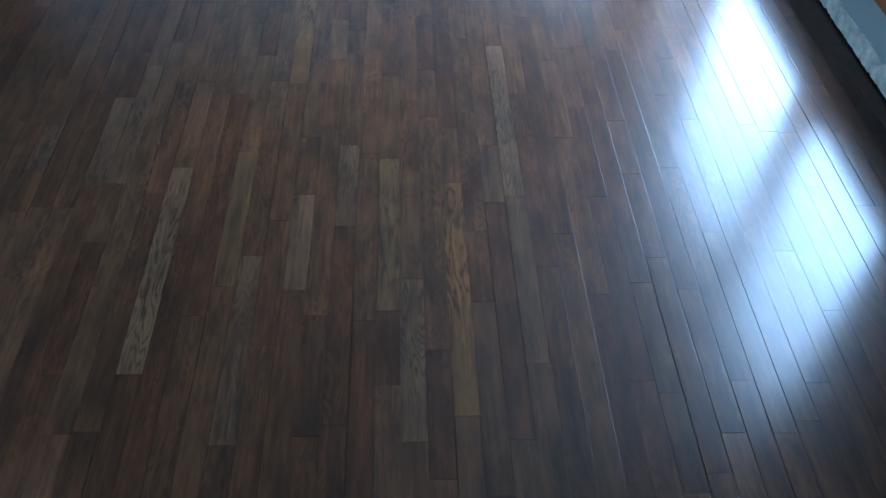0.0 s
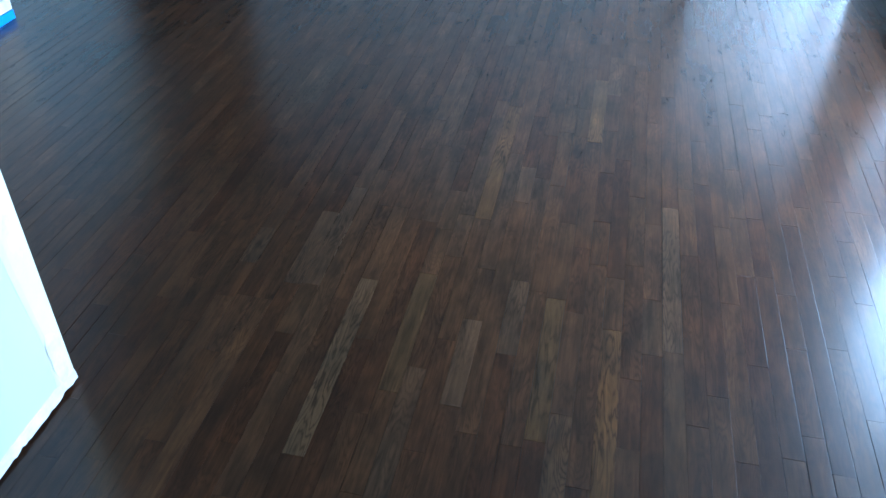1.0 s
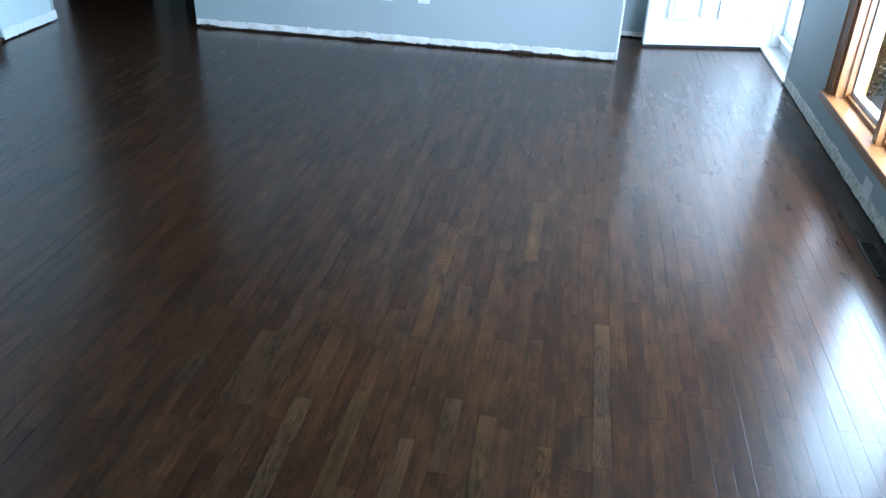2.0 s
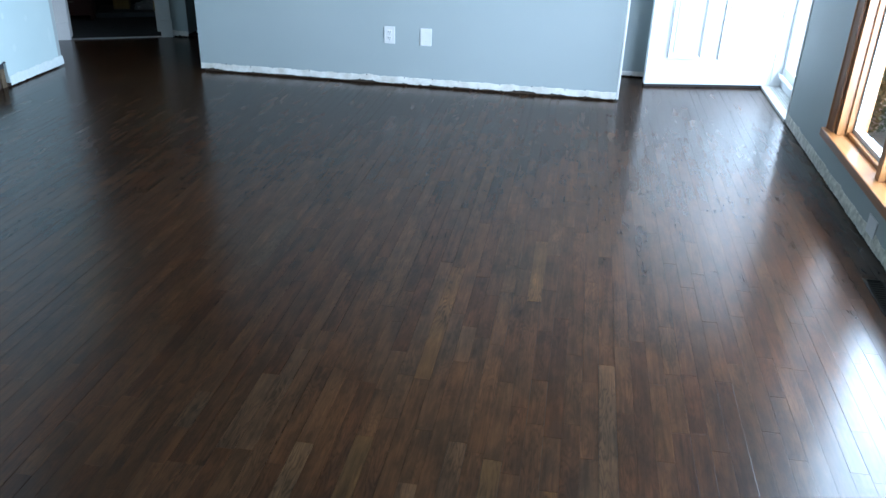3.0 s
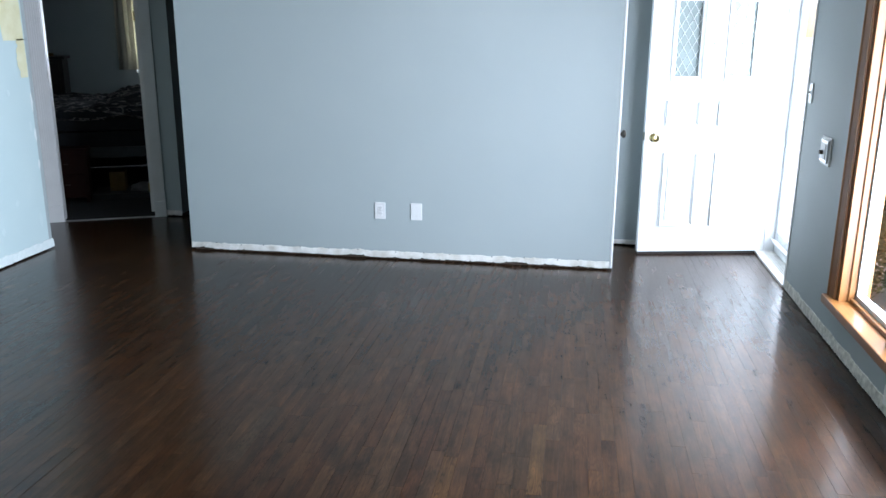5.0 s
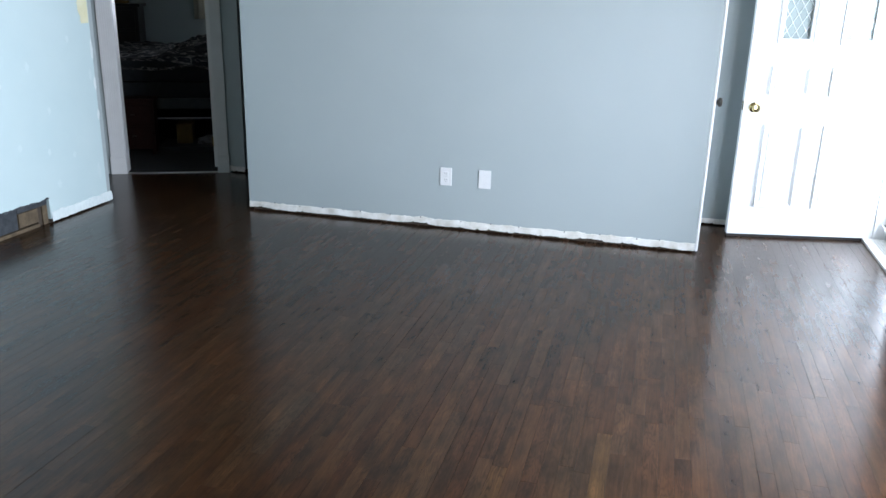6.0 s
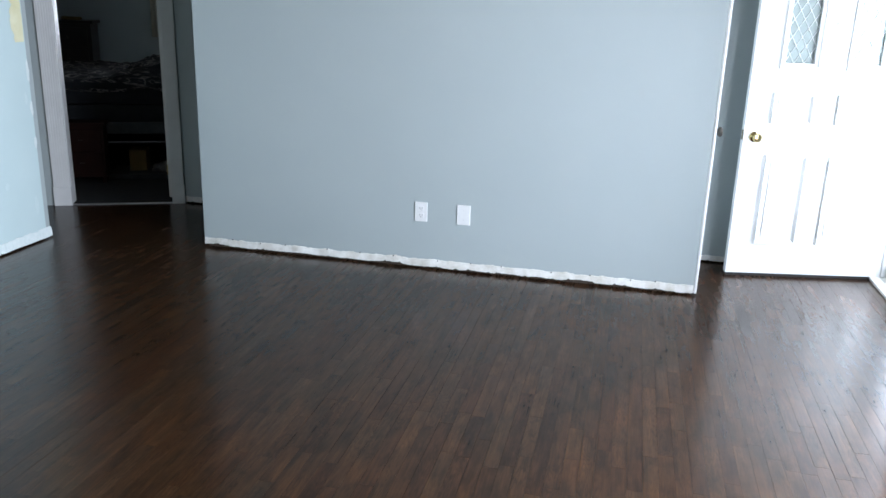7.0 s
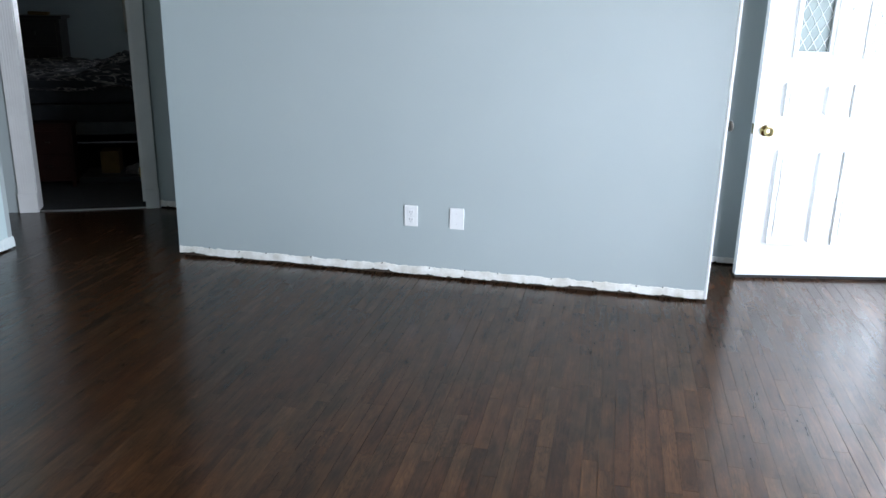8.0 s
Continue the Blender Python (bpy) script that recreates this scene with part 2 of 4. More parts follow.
def clear_glass(name, tint=(0.95, 0.97, 0.97)):
    m = mat(name)
    nt = m.node_tree
    out = nt.nodes["Material Output"]
    clear, gloss, mix = nt.nodes.new("ShaderNodeBsdfTransparent"), nt.nodes.new("ShaderNodeBsdfGlossy"), nt.nodes.new("ShaderNodeMixShader")
    clear.inputs[0].default_value = (*tint, 1)
    gloss.inputs["Roughness"].default_value = 0.02
    mix.inputs[0].default_value = 0.06
    wire(m, clear.outputs[0], mix.inputs[1])
    wire(m, gloss.outputs[0], mix.inputs[2])
    wire(m, mix.outputs[0], out.inputs[0])
    return m


M_GLASS = clear_glass("window_glass")
M_LITE = mat("patterned_glass", (0.36, 0.43, 0.41), 0.25)
shader(M_LITE).inputs["Transmission Weight"].default_value = 0.35
wire(M_LITE, bump(M_LITE, noise_tex(M_LITE, place(M_LITE), 90.0, 2.0), 0.5, 0.003), shader(M_LITE).inputs["Normal"])


# ---- mesh helpers ----
def box(bm, x0, y0, z0, x1, y1, z1, bevel=0.0, m=None):
    made = bmesh.ops.create_cube(bm, size=1.0)["verts"]
    for v in made:
        v.co = Vector(((x0 + x1) / 2 + v.co.x * (x1 - x0), (y0 + y1) / 2 + v.co.y * (y1 - y0), (z0 + z1) / 2 + v.co.z * (z1 - z0)))
    if bevel:
        edges = list({e for v in made for e in v.link_edges})
        res = bmesh.ops.bevel(bm, geom=edges, offset=bevel, segments=2, affect="EDGES", profile=0.6)
        made = list({v for f in res["faces"] for v in f.verts} | {v for v in made if v.is_valid})
    if m:
        bmesh.ops.transform(bm, matrix=m, verts=made)
    return bm


def boxed(*a, **k):
    return box(bmesh.new(), *a, **k)


def tube(bm, p0, p1, r0, r1=None, seg=20, caps=True):
    p0, p1 = Vector(p0), Vector(p1)
    d = p1 - p0
    made = bmesh.ops.create_cone(bm, cap_ends=caps, segments=seg, radius1=r0, radius2=r0 if r1 is None else r1, depth=d.length)["verts"]
    bmesh.ops.transform(bm, matrix=Matrix.Translation((p0 + p1) / 2) @ d.to_track_quat("Z", "Y").to_matrix().to_4x4(), verts=made)
    return bm


def lathe(profile, seg=24):
    """A turned body about z from (radius, height) pairs."""
    bm = bmesh.new()
    rings = [[bm.verts.new((r * math.cos(2 * math.pi * i / seg), r * math.sin(2 * math.pi * i / seg), z)) for i in range(seg)] for r, z in profile]
    for a, b in zip(rings, rings[1:]):
        for i in range(seg):
            bm.faces.new((a[i], a[(i + 1) % seg], b[(i + 1) % seg], b[i]))
    bm.faces.new(rings[-1])
    bm.faces.new(rings[0][::-1])
    return bm


def part(name, bm, material, parent=None, label="", smooth=False):
    data = bpy.data.meshes.new(name)
    bmesh.ops.recalc_face_normals(bm, faces=bm.faces[:])
    bm.to_mesh(data)
    bm.free()
    data.materials.append(material)
    if smooth:
        data.polygons.foreach_set("use_smooth", [True] * len(data.polygons))
        data.set_sharp_from_angle(angle=radians(40))
    ob = new(name, data)
    ob.parent = parent
    return tagged(ob, label) if label else ob


def thing(name, m, label, category, group="", kind=""):
    ob = new(name)
    ob.matrix_basis = m
    return tagged(ob, label, category, group, kind)


def setting(name, bm, material, label, category):
    return tagged(part(name, bm, material), label, category, kind="structure")


def raw_strip(name, p0, p1, out, height, material, parent, low=0.012, rough=0.006, depth=0.006, seed=0):
    """A torn edge of plaster along the foot of a wall, left where a baseboard was pulled off."""
    rng = random.Random(seed)
    p0, p1, out = Vector((*p0, 0)), Vector((*p1, 0)), Vector((*out, 0))
    n = max(8, int((p1 - p0).length / 0.012))
    bm = bmesh.new()
    rows = []
    for i in range(n + 1):
        s = i / n
        c = p0.lerp(p1, s)
        w = noise.noise(Vector((s * (p1 - p0).length * 7, seed, 0))) + 0.7 * noise.noise(Vector((s * (p1 - p0).length * 31, seed, 4)))
        step = math.floor(3 * noise.noise(Vector((s * (p1 - p0).length * 11, seed, 9)))) / 3
        top = height + rough * (0.5 * w + 1.1 * step) + rng.uniform(-0.25, 0.25) * rough
        bot = low * (0.7 + 0.9 * noise.noise(Vector((s * (p1 - p0).length * 5, seed + 7, 0)))) + rng.uniform(0, 0.004)
        if rng.random() < 0.08:
            bot += rng.uniform(0.003, 0.009)
        bot = min(max(0.002, bot), height * 0.55)
        d = depth * (1 + 0.5 * noise.noise(Vector((s * 40, seed + 3, 0))))
        rows.append([bm.verts.new(c + Vector((0, 0, bot))), bm.verts.new(c + out * d + Vector((0, 0, bot + 0.002))), bm.verts.new(c + out * d * 0.9 + Vector((0, 0, (top + bot) / 2 + 0.01 * w))), bm.verts.new(c + out * d * 0.5 + Vector((0, 0, top - 0.003))), bm.verts.new(c + Vector((0, 0, top)))])
    for a, b in zip(rows, rows[1:]):
        for i in range(4):
            bm.faces.new((a[i], b[i], b[i + 1], a[i + 1]))
    return part(name, bm, material, parent)


# ---- the room ----
E_X, P_Y, L_X, N_X, H = 1.51, 5.882, -3.868, -1.273, 2.44
WIN = (1.85, 4.61, 0.255, 2.08)
DOOR = (5.64, 6.60, 2.06)
HOLE = (4.505, 5.09, 0.17)  # return-air cut-out: start, end, height
W_END = 5.695
LIFT = 0.03


def wall(name, boxes, material, label, feet=()):
    bm = bmesh.new()
    for b in boxes:
        box(bm, *b)
    ob = setting(name, bm, material, label, "wall")
    for f in feet:
        part("sill_plate", boxed(*f), M_PLATE, ob, "dark wooden sill plate in the gap")
    return ob


east = wall("wall_east", [(E_X, -2.6, LIFT, E_X + 0.16, WIN[0], H), (E_X, WIN[0], LIFT, E_X + 0.16, WIN[1], WIN[2]), (E_X, WIN[0], WIN[3], E_X + 0.16, WIN[1], H), (E_X, WIN[1], LIFT, E_X + 0.16, DOOR[0], H), (E_X, DOOR[0], DOOR[2], E_X + 0.16, DOOR[1], H), (E_X, DOOR[1], LIFT, E_X + 0.16, 6.75, H)], M_WALL, "grey-blue painted outer wall with scraped foot", [(E_X + 0.02, -2.6, -0.02, E_X + 0.15, DOOR[0] - 0.01, LIFT), (E_X + 0.02, DOOR[1], -0.02, E_X + 0.15, 6.75, LIFT)])
raw_strip("torn_plaster", (E_X, -1.0), (E_X, DOOR[0] - 0.01), (-1, 0), 0.074, M_RAWGREY, east, low=0.004, rough=0.010, seed=3)

part_wall = wall("wall_partition", [(-2.793, P_Y, LIFT, 0.374, P_Y + 0.12, H)], M_WALL, "grey-blue painted partition wall with torn plaster foot", [(-2.77, P_Y + 0.02, -0.02, 0.36, P_Y + 0.10, LIFT)])
raw_strip("torn_plaster", (-2.79, P_Y), (0.372, P_Y), (0, -1), 0.064, M_RAW, part_wall, low=0.020, rough=0.008, depth=0.008, seed=5)

rn = random.Random(6)
for k in range(13):
    x, z = -2.62 + k * 0.235 + rn.uniform(-0.06, 0.06), 0.060 + rn.uniform(-0.006, 0.008)
    bm = bmesh.new()
    tube(bm, (x, P_Y - 0.004, z), (x, P_Y - 0.012, z - 0.001), 0.0035, 0.0030, seg=8)
    part("nail", bm, M_STEELDARK, part_wall, "bent nail stub")

north = wall("wall_north", [(0.25, 6.61, LIFT, E_X, 6.75, H)], M_WALL, "grey-blue wall of the entry behind the open door", [(0.25, 6.65, -0.02, E_X, 6.74, LIFT)])
raw_strip("torn_plaster", (0.38, 6.61), (E_X - 0.01, 6.61), (0, -1), 0.05, M_RAW, north, seed=8)
wall("wall_closet", [(0.254, P_Y + 0.12, LIFT, 0.374, 6.61, H)], M_WALL, "grey-blue end wall of the closet", [(0.27, P_Y + 0.12, -0.02, 0.36, 6.61, LIFT)])

west = wall("wall_west", [(L_X - 0.12, 1.285, LIFT, L_X, HOLE[0], H), (L_X - 0.12, HOLE[0], HOLE[2], L_X, HOLE[1], H), (L_X - 0.12, HOLE[1], LIFT, L_X, W_END, H)], M_PATCHED, "pale blue wall with filler dabs and a cut vent hole", [(L_X - 0.10, 1.285, -0.02, L_X - 0.02, HOLE[0], LIFT), (L_X - 0.10, HOLE[1], -0.02, L_X - 0.02, W_END - 0.02, LIFT)])
raw_strip("torn_plaster", (L_X, 3.5), (L_X, HOLE[0]), (1, 0), 0.075, M_SPACKLE, west, seed=11)
raw_strip("torn_plaster", (L_X, HOLE[1] + 0.005), (L_X, W_END + 0.045), (1, 0), 0.08, M_SPACKLE, west, rough=0.012, depth=0.009, seed=12)

near = wall("wall_near", [(-1.6, -2.6, LIFT, N_X, 1.285, H)], M_PATCHED, "pale blue wall end with a mudded corner", [(-1.58, -2.6, -0.02, N_X - 0.02, 1.265, LIFT)])
raw_strip("torn_plaster", (N_X, -0.6), (N_X, 1.287), (1, 0), 0.045, M_RAW, near, low=0.007, rough=0.005, seed=15)
wall("wall_dining", [(L_X - 0.12, 1.165, 0, -1.6, 1.285, H)], M_PATCHED, "pale blue wall beside the dining corner")
wall("wall_south", [(-1.6, -2.72, 0, E_X + 0.16, -2.6, H)], M_WALL, "grey-blue wall at the end of the room")
# unseen ceiling, its dark colour holds down bounce and floor haze
setting("ceiling", boxed(-9.0, -2.8, H, E_X + 0.5, 12.0, H + 0.25), M_CEIL, "flat unseen ceiling, coloured dark to dim its reflection in the floor", "ceiling")

# ---- hall and bedroom, set at an angle to the room ----
HALL = Matrix(((0.9063, -0.4226, 0, -4.307), (0.4226, 0.9063, 0, 6.558), (0, 0, 1, 0), (0, 0, 0, 1)))
DW = 0.753


def hall_wall(name, boxes, material, label):
    bm = bmesh.new()
    for b in boxes:
        box(bm, *b)
    bmesh.ops.transform(bm, matrix=HALL, verts=bm.verts[:])
    return setting(name, bm, material, label, "wall")


hall_wall("wall_bedroom_door", [(-0.75, 0, 0, -0.02, 0.12, H), (-0.02, 0, 2.05, DW + 0.02, 0.12, H), (DW + 0.02, 0, 0, DW + 0.11, 0.12, H)], M_WALL, "grey-blue hall wall round the bedroom doorway")
hall_wall("wall_bedroom_back", [(-2.4, 3.75, 0, 0.42, 3.87, H), (0.42, 3.75, 0, 1.5, 3.87, 1.1), (0.42, 3.75, 2.1, 1.5, 3.87, H), (1.5, 3.75, 0, 2.6, 3.87, H)], M_BEDWALL, "grey bedroom wall with a curtained window")
hall_wall("wall_bedroom_west", [(-2.5, -0.3, 0, -2.4, 3.87, H)], M_BEDWALL, "grey bedroom side wall")
hall_wall("wall_bedroom_east", [(2.6, 0.3, 0, 2.7, 3.87, H)], M_BEDWALL, "grey bedroom side wall")
hall_wall("wall_bedroom_front", [(-2.4, 0, 0, -0.75, 0.12, H), (1.4, 0.6, 0, 2.6, 0.72, H)], M_BEDWALL, "grey bedroom wall beside its doorway")
bm = boxed(-2.4, 0.012, -0.03, 2.6, 3.75, 0.004)
bmesh.ops.transform(bm, matrix=HALL, verts=bm.verts[:])
setting("carpet", bm, M_CARPET, "charcoal bedroom carpet", "carpet")
bm = boxed(-0.02, -0.012, 0.0, DW + 0.02, 0.012, 0.008, 0.003)
bmesh.ops.transform(bm, matrix=HALL, verts=bm.verts[:])
setting("threshold", bm, M_STEEL, "narrow metal strip between oak floor and carpet", "threshold")

wall("wall_hall_side", [(L_X - 0.75, W_END, 0, L_X - 0.06, W_END + 0.10, H)], M_WALL, "grey-blue wall turning into the hall")
hall_end = wall("wall_hall_end", [(-3.565, 6.92, LIFT, -3.385, 7.115, H)], M_WALL, "grey-blue hall wall beside the bedroom door", [(-3.555, 6.94, -0.02, -3.395, 7.095, LIFT)])
raw_strip("torn_plaster", (-3.535, 6.92), (-3.385, 6.92), (0, -1), 0.06, M_RAW, hall_end, rough=0.012, seed=21)
wall("wall_hall_deep", [(-3.545, 7.115, 0, -3.385, 8.4, H), (-3.545, 8.4, 0, 0.25, 8.52, H), (0.13, 6.1, 0, 0.25, 8.52, H)], M_WALL, "grey-blue walls of the dark hall")

# rounded end of the west wall, spackled
bm = bmesh.new()
pts = [(L_X - 0.12, W_END), (L_X, W_END)] + [(L_X - 0.012 + 0.012 * math.cos(a), W_END + 0.033 + 0.012 * math.sin(a)) for a in (0.0, 0.5, 1.0, 1.57)] + [(L_X - 0.12, W_END + 0.045)]
lo, hi = [bm.verts.new((x, y, LIFT)) for x, y in pts], [bm.verts.new((x, y, H)) for x, y in pts]
for i in range(len(pts)):
    j = (i + 1) % len(pts)
    bm.faces.new((lo[i], lo[j], hi[j], hi[i]))
bm.faces.new(lo[::-1])
bm.faces.new(hi)
part("wall_corner", bm, M_WALL, west, "grey painted corner strip")
rng = random.Random(4)


def dab(x, y, z, w, h, out, material, parent, name="spackle_dab", flat=0.0025):
    """A thin knifed dab of filler on a wall that faces out (+x or -y)."""
    bm = bmesh.new()
    n = 14
    ring = [bm.verts.new((math.cos(2 * math.pi * i / n) * w / 2 * rng.uniform(0.75, 1.15), math.sin(2 * math.pi * i / n) * h / 2 * rng.uniform(0.8, 1.15), 0.0)) for i in range(n)]
    inner = [bm.verts.new((v.co.x * 0.7, v.co.y * 0.7, flat)) for v in ring]
    for i in range(n):
        bm.faces.new((ring[i], ring[(i + 1) % n], inner[(i + 1) % n], inner[i]))
    bm.faces.new(inner)
    turn = pose(0, 0, 0, 90, 0, 90) if out == "x" else pose(0, 0, 0, 90, 0, 0)
    bmesh.ops.transform(bm, matrix=Matrix.Translation((x, y, z)) @ turn, verts=bm.verts[:])
    return part(name, bm, material, parent)


for y, z, w, h in ((5.55, 0.95, 0.04, 0.08), (5.35, 1.20, 0.05, 0.05), (5.10, 0.75, 0.05, 0.05), (5.30, 0.42, 0.05, 0.05), (5.06, 0.48, 0.04, 0.05), (4.95, 1.05, 0.05, 0.06), (5.12, 0.25, 0.05, 0.06), (5.2, 1.5, 0.06, 0.05), (4.80, 0.55, 0.05, 0.05), (4.7, 0.95, 0.05, 0.05), (5.54, 0.25, 0.05, 0.12)):
    dab(L_X + 0.0005, y + 0.095, z, w * 0.8, h, "x", M_DAB, west, flat=0.0012)
for y0, y1, z0, z1 in ((5.455, 5.68, 1.56, 2.2), (5.605, 5.685, 1.30, 1.57)):
    bm = bmesh.new()
    left = [bm.verts.new((L_X + 0.003, y0 + 0.05 * noise.noise(Vector((z0, i * 0.7, 5))), z0 + (z1 - z0) * i / 12)) for i in range(13)]
    right = [bm.verts.new((L_X + 0.003, y1 + 0.006 * noise.noise(Vector((z1, i * 0.9, 8))), z0 + 0.02 * noise.noise(Vector((i, 0, 3))) + (z1 - z0) * i / 12)) for i in range(13)]
    for i in range(12):
        bm.faces.new((left[i], right[i], right[i + 1], left[i + 1]))
    part("old_paint_patch", bm, M_YELLOW, west)
for z, h in ((1.12, 0.14), (0.88, 0.10), (0.66, 0.08)):
    dab(L_X + 0.0012, W_END - 0.008, z, 0.028, h, "x", M_SPACKLE, west)

# near wall: corner strip of joint compound
bm = bmesh.new()
prev = None
for i in range(61):
    z = 0.03 + i * 0.04
    w = 0.075 + 0.02 * noise.noise(Vector((0, z * 3, 2)))
    row = [bm.verts.new((N_X + 0.0005, 1.2855 - w, z)), bm.verts.new((N_X + 0.003, 1.2855 - w * 0.8, z)), bm.verts.new((N_X + 0.003, 1.2855, z)), bm.verts.new((N_X - 0.06, 1.2875, z))]
    if prev:
        for k in range(3):
            bm.faces.new((prev[k], prev[k + 1], row[k + 1], row[k]))
    prev = row
part("corner_compound", bm, M_MUD, near, "cream joint compound over the corner bead")
for y, z, w, h in ((1.252, 0.74, 0.05, 0.10), (1.252, 0.50, 0.05, 0.12), (1.25, 0.13, 0.055, 0.18)):
    dab(N_X + 0.0032, y, z, w, h, "x", M_RAW, near, flat=0.0002)

# white corner bead on the free end of the partition
setting("corner_trim", boxed(0.3745, P_Y - 0.004, 0.012, 0.392, P_Y + 0.05, H, 0.007), M_TRIM, "narrow white corner trim on the partition end", "trim")

# closet knob round the corner
knob = thing("closet_knob", pose(0.374, 6.05, 0.951, 0, 90, 0), "dark bronze knob of the closet in the entry", "door knob")
part("rose", lathe([(0.034, 0.0), (0.034, 0.005), (0.026, 0.011), (0.012, 0.015)]), M_BRONZE, knob, smooth=True)
part("grip", lathe([(0.012, 0.012), (0.011, 0.028), (0.018, 0.036), (0.028, 0.044), (0.031, 0.053), (0.026, 0.063), (0.012, 0.068)]), M_BRONZE, knob, smooth=True)


# ---- entry door, standing open ----
DOOR_M = Matrix(((-0.978, 0.209, 0, 1.533), (-0.209, -0.978, 0, 6.552), (0, 0, 1, 0), (0, 0, 0, 1)))
WD = 0.957
door = thing("entry_door", DOOR_M, "white panelled entry door with two leaded lites, standing open", "door")


def fr(a, b):
    """Distances from the free edge, as a span from the hinge."""
    return WD - b, WD - a


LITES = [fr(0.184, 0.362), fr(0.580, 0.756)]
PANELS = [(fr(0.150, 0.405), 0.222, 0.785), (fr(0.536, 0.788), 0.222, 0.785), (fr(0.146, 0.394), 0.974, 1.164), (fr(0.532, 0.782), 0.974, 1.164)]
G0, G1 = 1.334, 1.86
bm = bmesh.new()
xs = [0.0, LITES[1][0], LITES[1][1], LITES[0][0], LITES[0][1], WD]
box(bm, 0, -0.044, 0.022, WD, 0, G0)
box(bm, 0, -0.044, G1, WD, 0, 2.04)
for a, b in ((xs[0], xs[1]), (xs[2], xs[3]), (xs[4], xs[5])):
    box(bm, a, -0.044, G0, b, 0, G1)
part("slab", bm, M_WHITE, door)


def frame_ring(a, b, z0, z1, w, d, y=0.0):
    """A moulded frame lying on the door's face: four mitred sides with a sloped profile."""
    bm = bmesh.new()
    prof = [(0.0, 0.0), (0.004, d), (w * 0.45, d * 0.75), (w * 0.6, d * 0.3), (w, 0.0)]
    loops = []
    for inset, up in prof:
        loops.append([bm.verts.new((x, y + 0.0006 + up, z)) for x, z in ((a + inset, z0 + inset), (b - inset, z0 + inset), (b - inset, z1 - inset), (a + inset, z1 - inset))])
    for p, q in zip(loops, loops[1:]):
        for i in range(4):
            bm.faces.new((p[i], p[(i + 1) % 4], q[(i + 1) % 4], q[i]))
    return bm


for (a, b), z0, z1 in PANELS:
    pn = part("door_panel", frame_ring(a, b, z0, z1, 0.026, 0.017), M_WHITE, door)
    field = boxed(a + 0.04, 0.0005, z0 + 0.04, b - 0.04, 0.007, z1 - 0.04, 0.004) if z1 - z0 > 0.3 else boxed(a + 0.035, 0.0005, z0 + 0.035, b - 0.035, 0.006, z1 - 0.035, 0.003)
    part("raised_field", field, M_WHITE, pn)
for a, b in LITES:
    lt = part("lite", boxed(a + 0.001, -0.026, G0 + 0.001, b - 0.001, -0.020, G1 - 0.001), M_LITE, door, "patterned glass lite")
    part("lite_frame", frame_ring(a - 0.034, b + 0.028, G0 - 0.036, G1 + 0.030, 0.030, 0.013), M_WHITE, lt)
    bm = bmesh.new()
    step = (b - a) / 3
    for k in range(-14, 18):
        for s in (1, -1):
            # diamond leading: slanted bars clipped to the lite
            x0, z0 = a, G0 + k * step * 1.7
            x1, z1 = b, z0 + 3 * step * 1.7
            if s < 0:
                z0, z1 = z1, z0
            lo, hi = min(z0, z1), max(z0, z1)
            if hi <= G0 or lo >= G1:
                continue
            t0, t1 = 0.0, 1.0
            for lim, sign in ((G0, 1), (G1, -1)):
                f0, f1 = (z0 - lim) * sign, (z1 - lim) * sign
                if f0 < 0 < f1:
                    t0 = max(t0, f0 / (f0 - f1))
                elif f1 < 0 < f0:
                    t1 = min(t1, f0 / (f0 - f1))
            if t1 - t0 > 0.02:
                P, Q = Vector((x0, -0.018, z0)), Vector((x1, -0.018, z1))
                tube(bm, P.lerp(Q, t0), P.lerp(Q, t1), 0.0022, seg=6)
    part("leading", bm, M_SASH, lt, "white diamond leading")
kn = part("door_knob", lathe([(0.033, 0.0), (0.033, 0.005), (0.026, 0.010), (0.013, 0.014), (0.012, 0.030), (0.020, 0.036), (0.028, 0.046), (0.029, 0.056), (0.022, 0.066), (0.006, 0.069)]), M_BRASS, door, "polished brass knob", True)
kn.matrix_basis = pose(WD - 0.066, 0.0, 0.892, -90, 0, 0)
part("latch_plate", boxed(WD - 0.0005, -0.034, 0.87, WD + 0.002, -0.010, 0.93, 0.0008), M_BRASS, door, "brass latch plate")
ey = part("peephole", lathe([(0.011, 0.0), (0.011, 0.004), (0.007, 0.006), (0.006, 0.003)]), M_STEEL, door, "round metal peephole", True)
ey.matrix_basis = pose(WD - 0.466, 0.0, 1.566, -90, 0, 0)
for z in (0.25, 1.02, 1.80):
    hg = bmesh.new()
    tube(hg, (-0.004, 0.006, z - 0.045), (-0.004, 0.006, z + 0.045), 0.006, seg=12)
    box(hg, 0.0, 0.0005, z - 0.045, 0.006, 0.002, z + 0.045)
    part("hinge", hg, M_WHITE, door)
# shadow in the gap below the door, put in as a black strip
part("door_foot_shade", boxed(0.004, -0.040, 0.001, WD - 0.004, -0.008, 0.022), M_DARK, door, "black strip for the shade under the door")

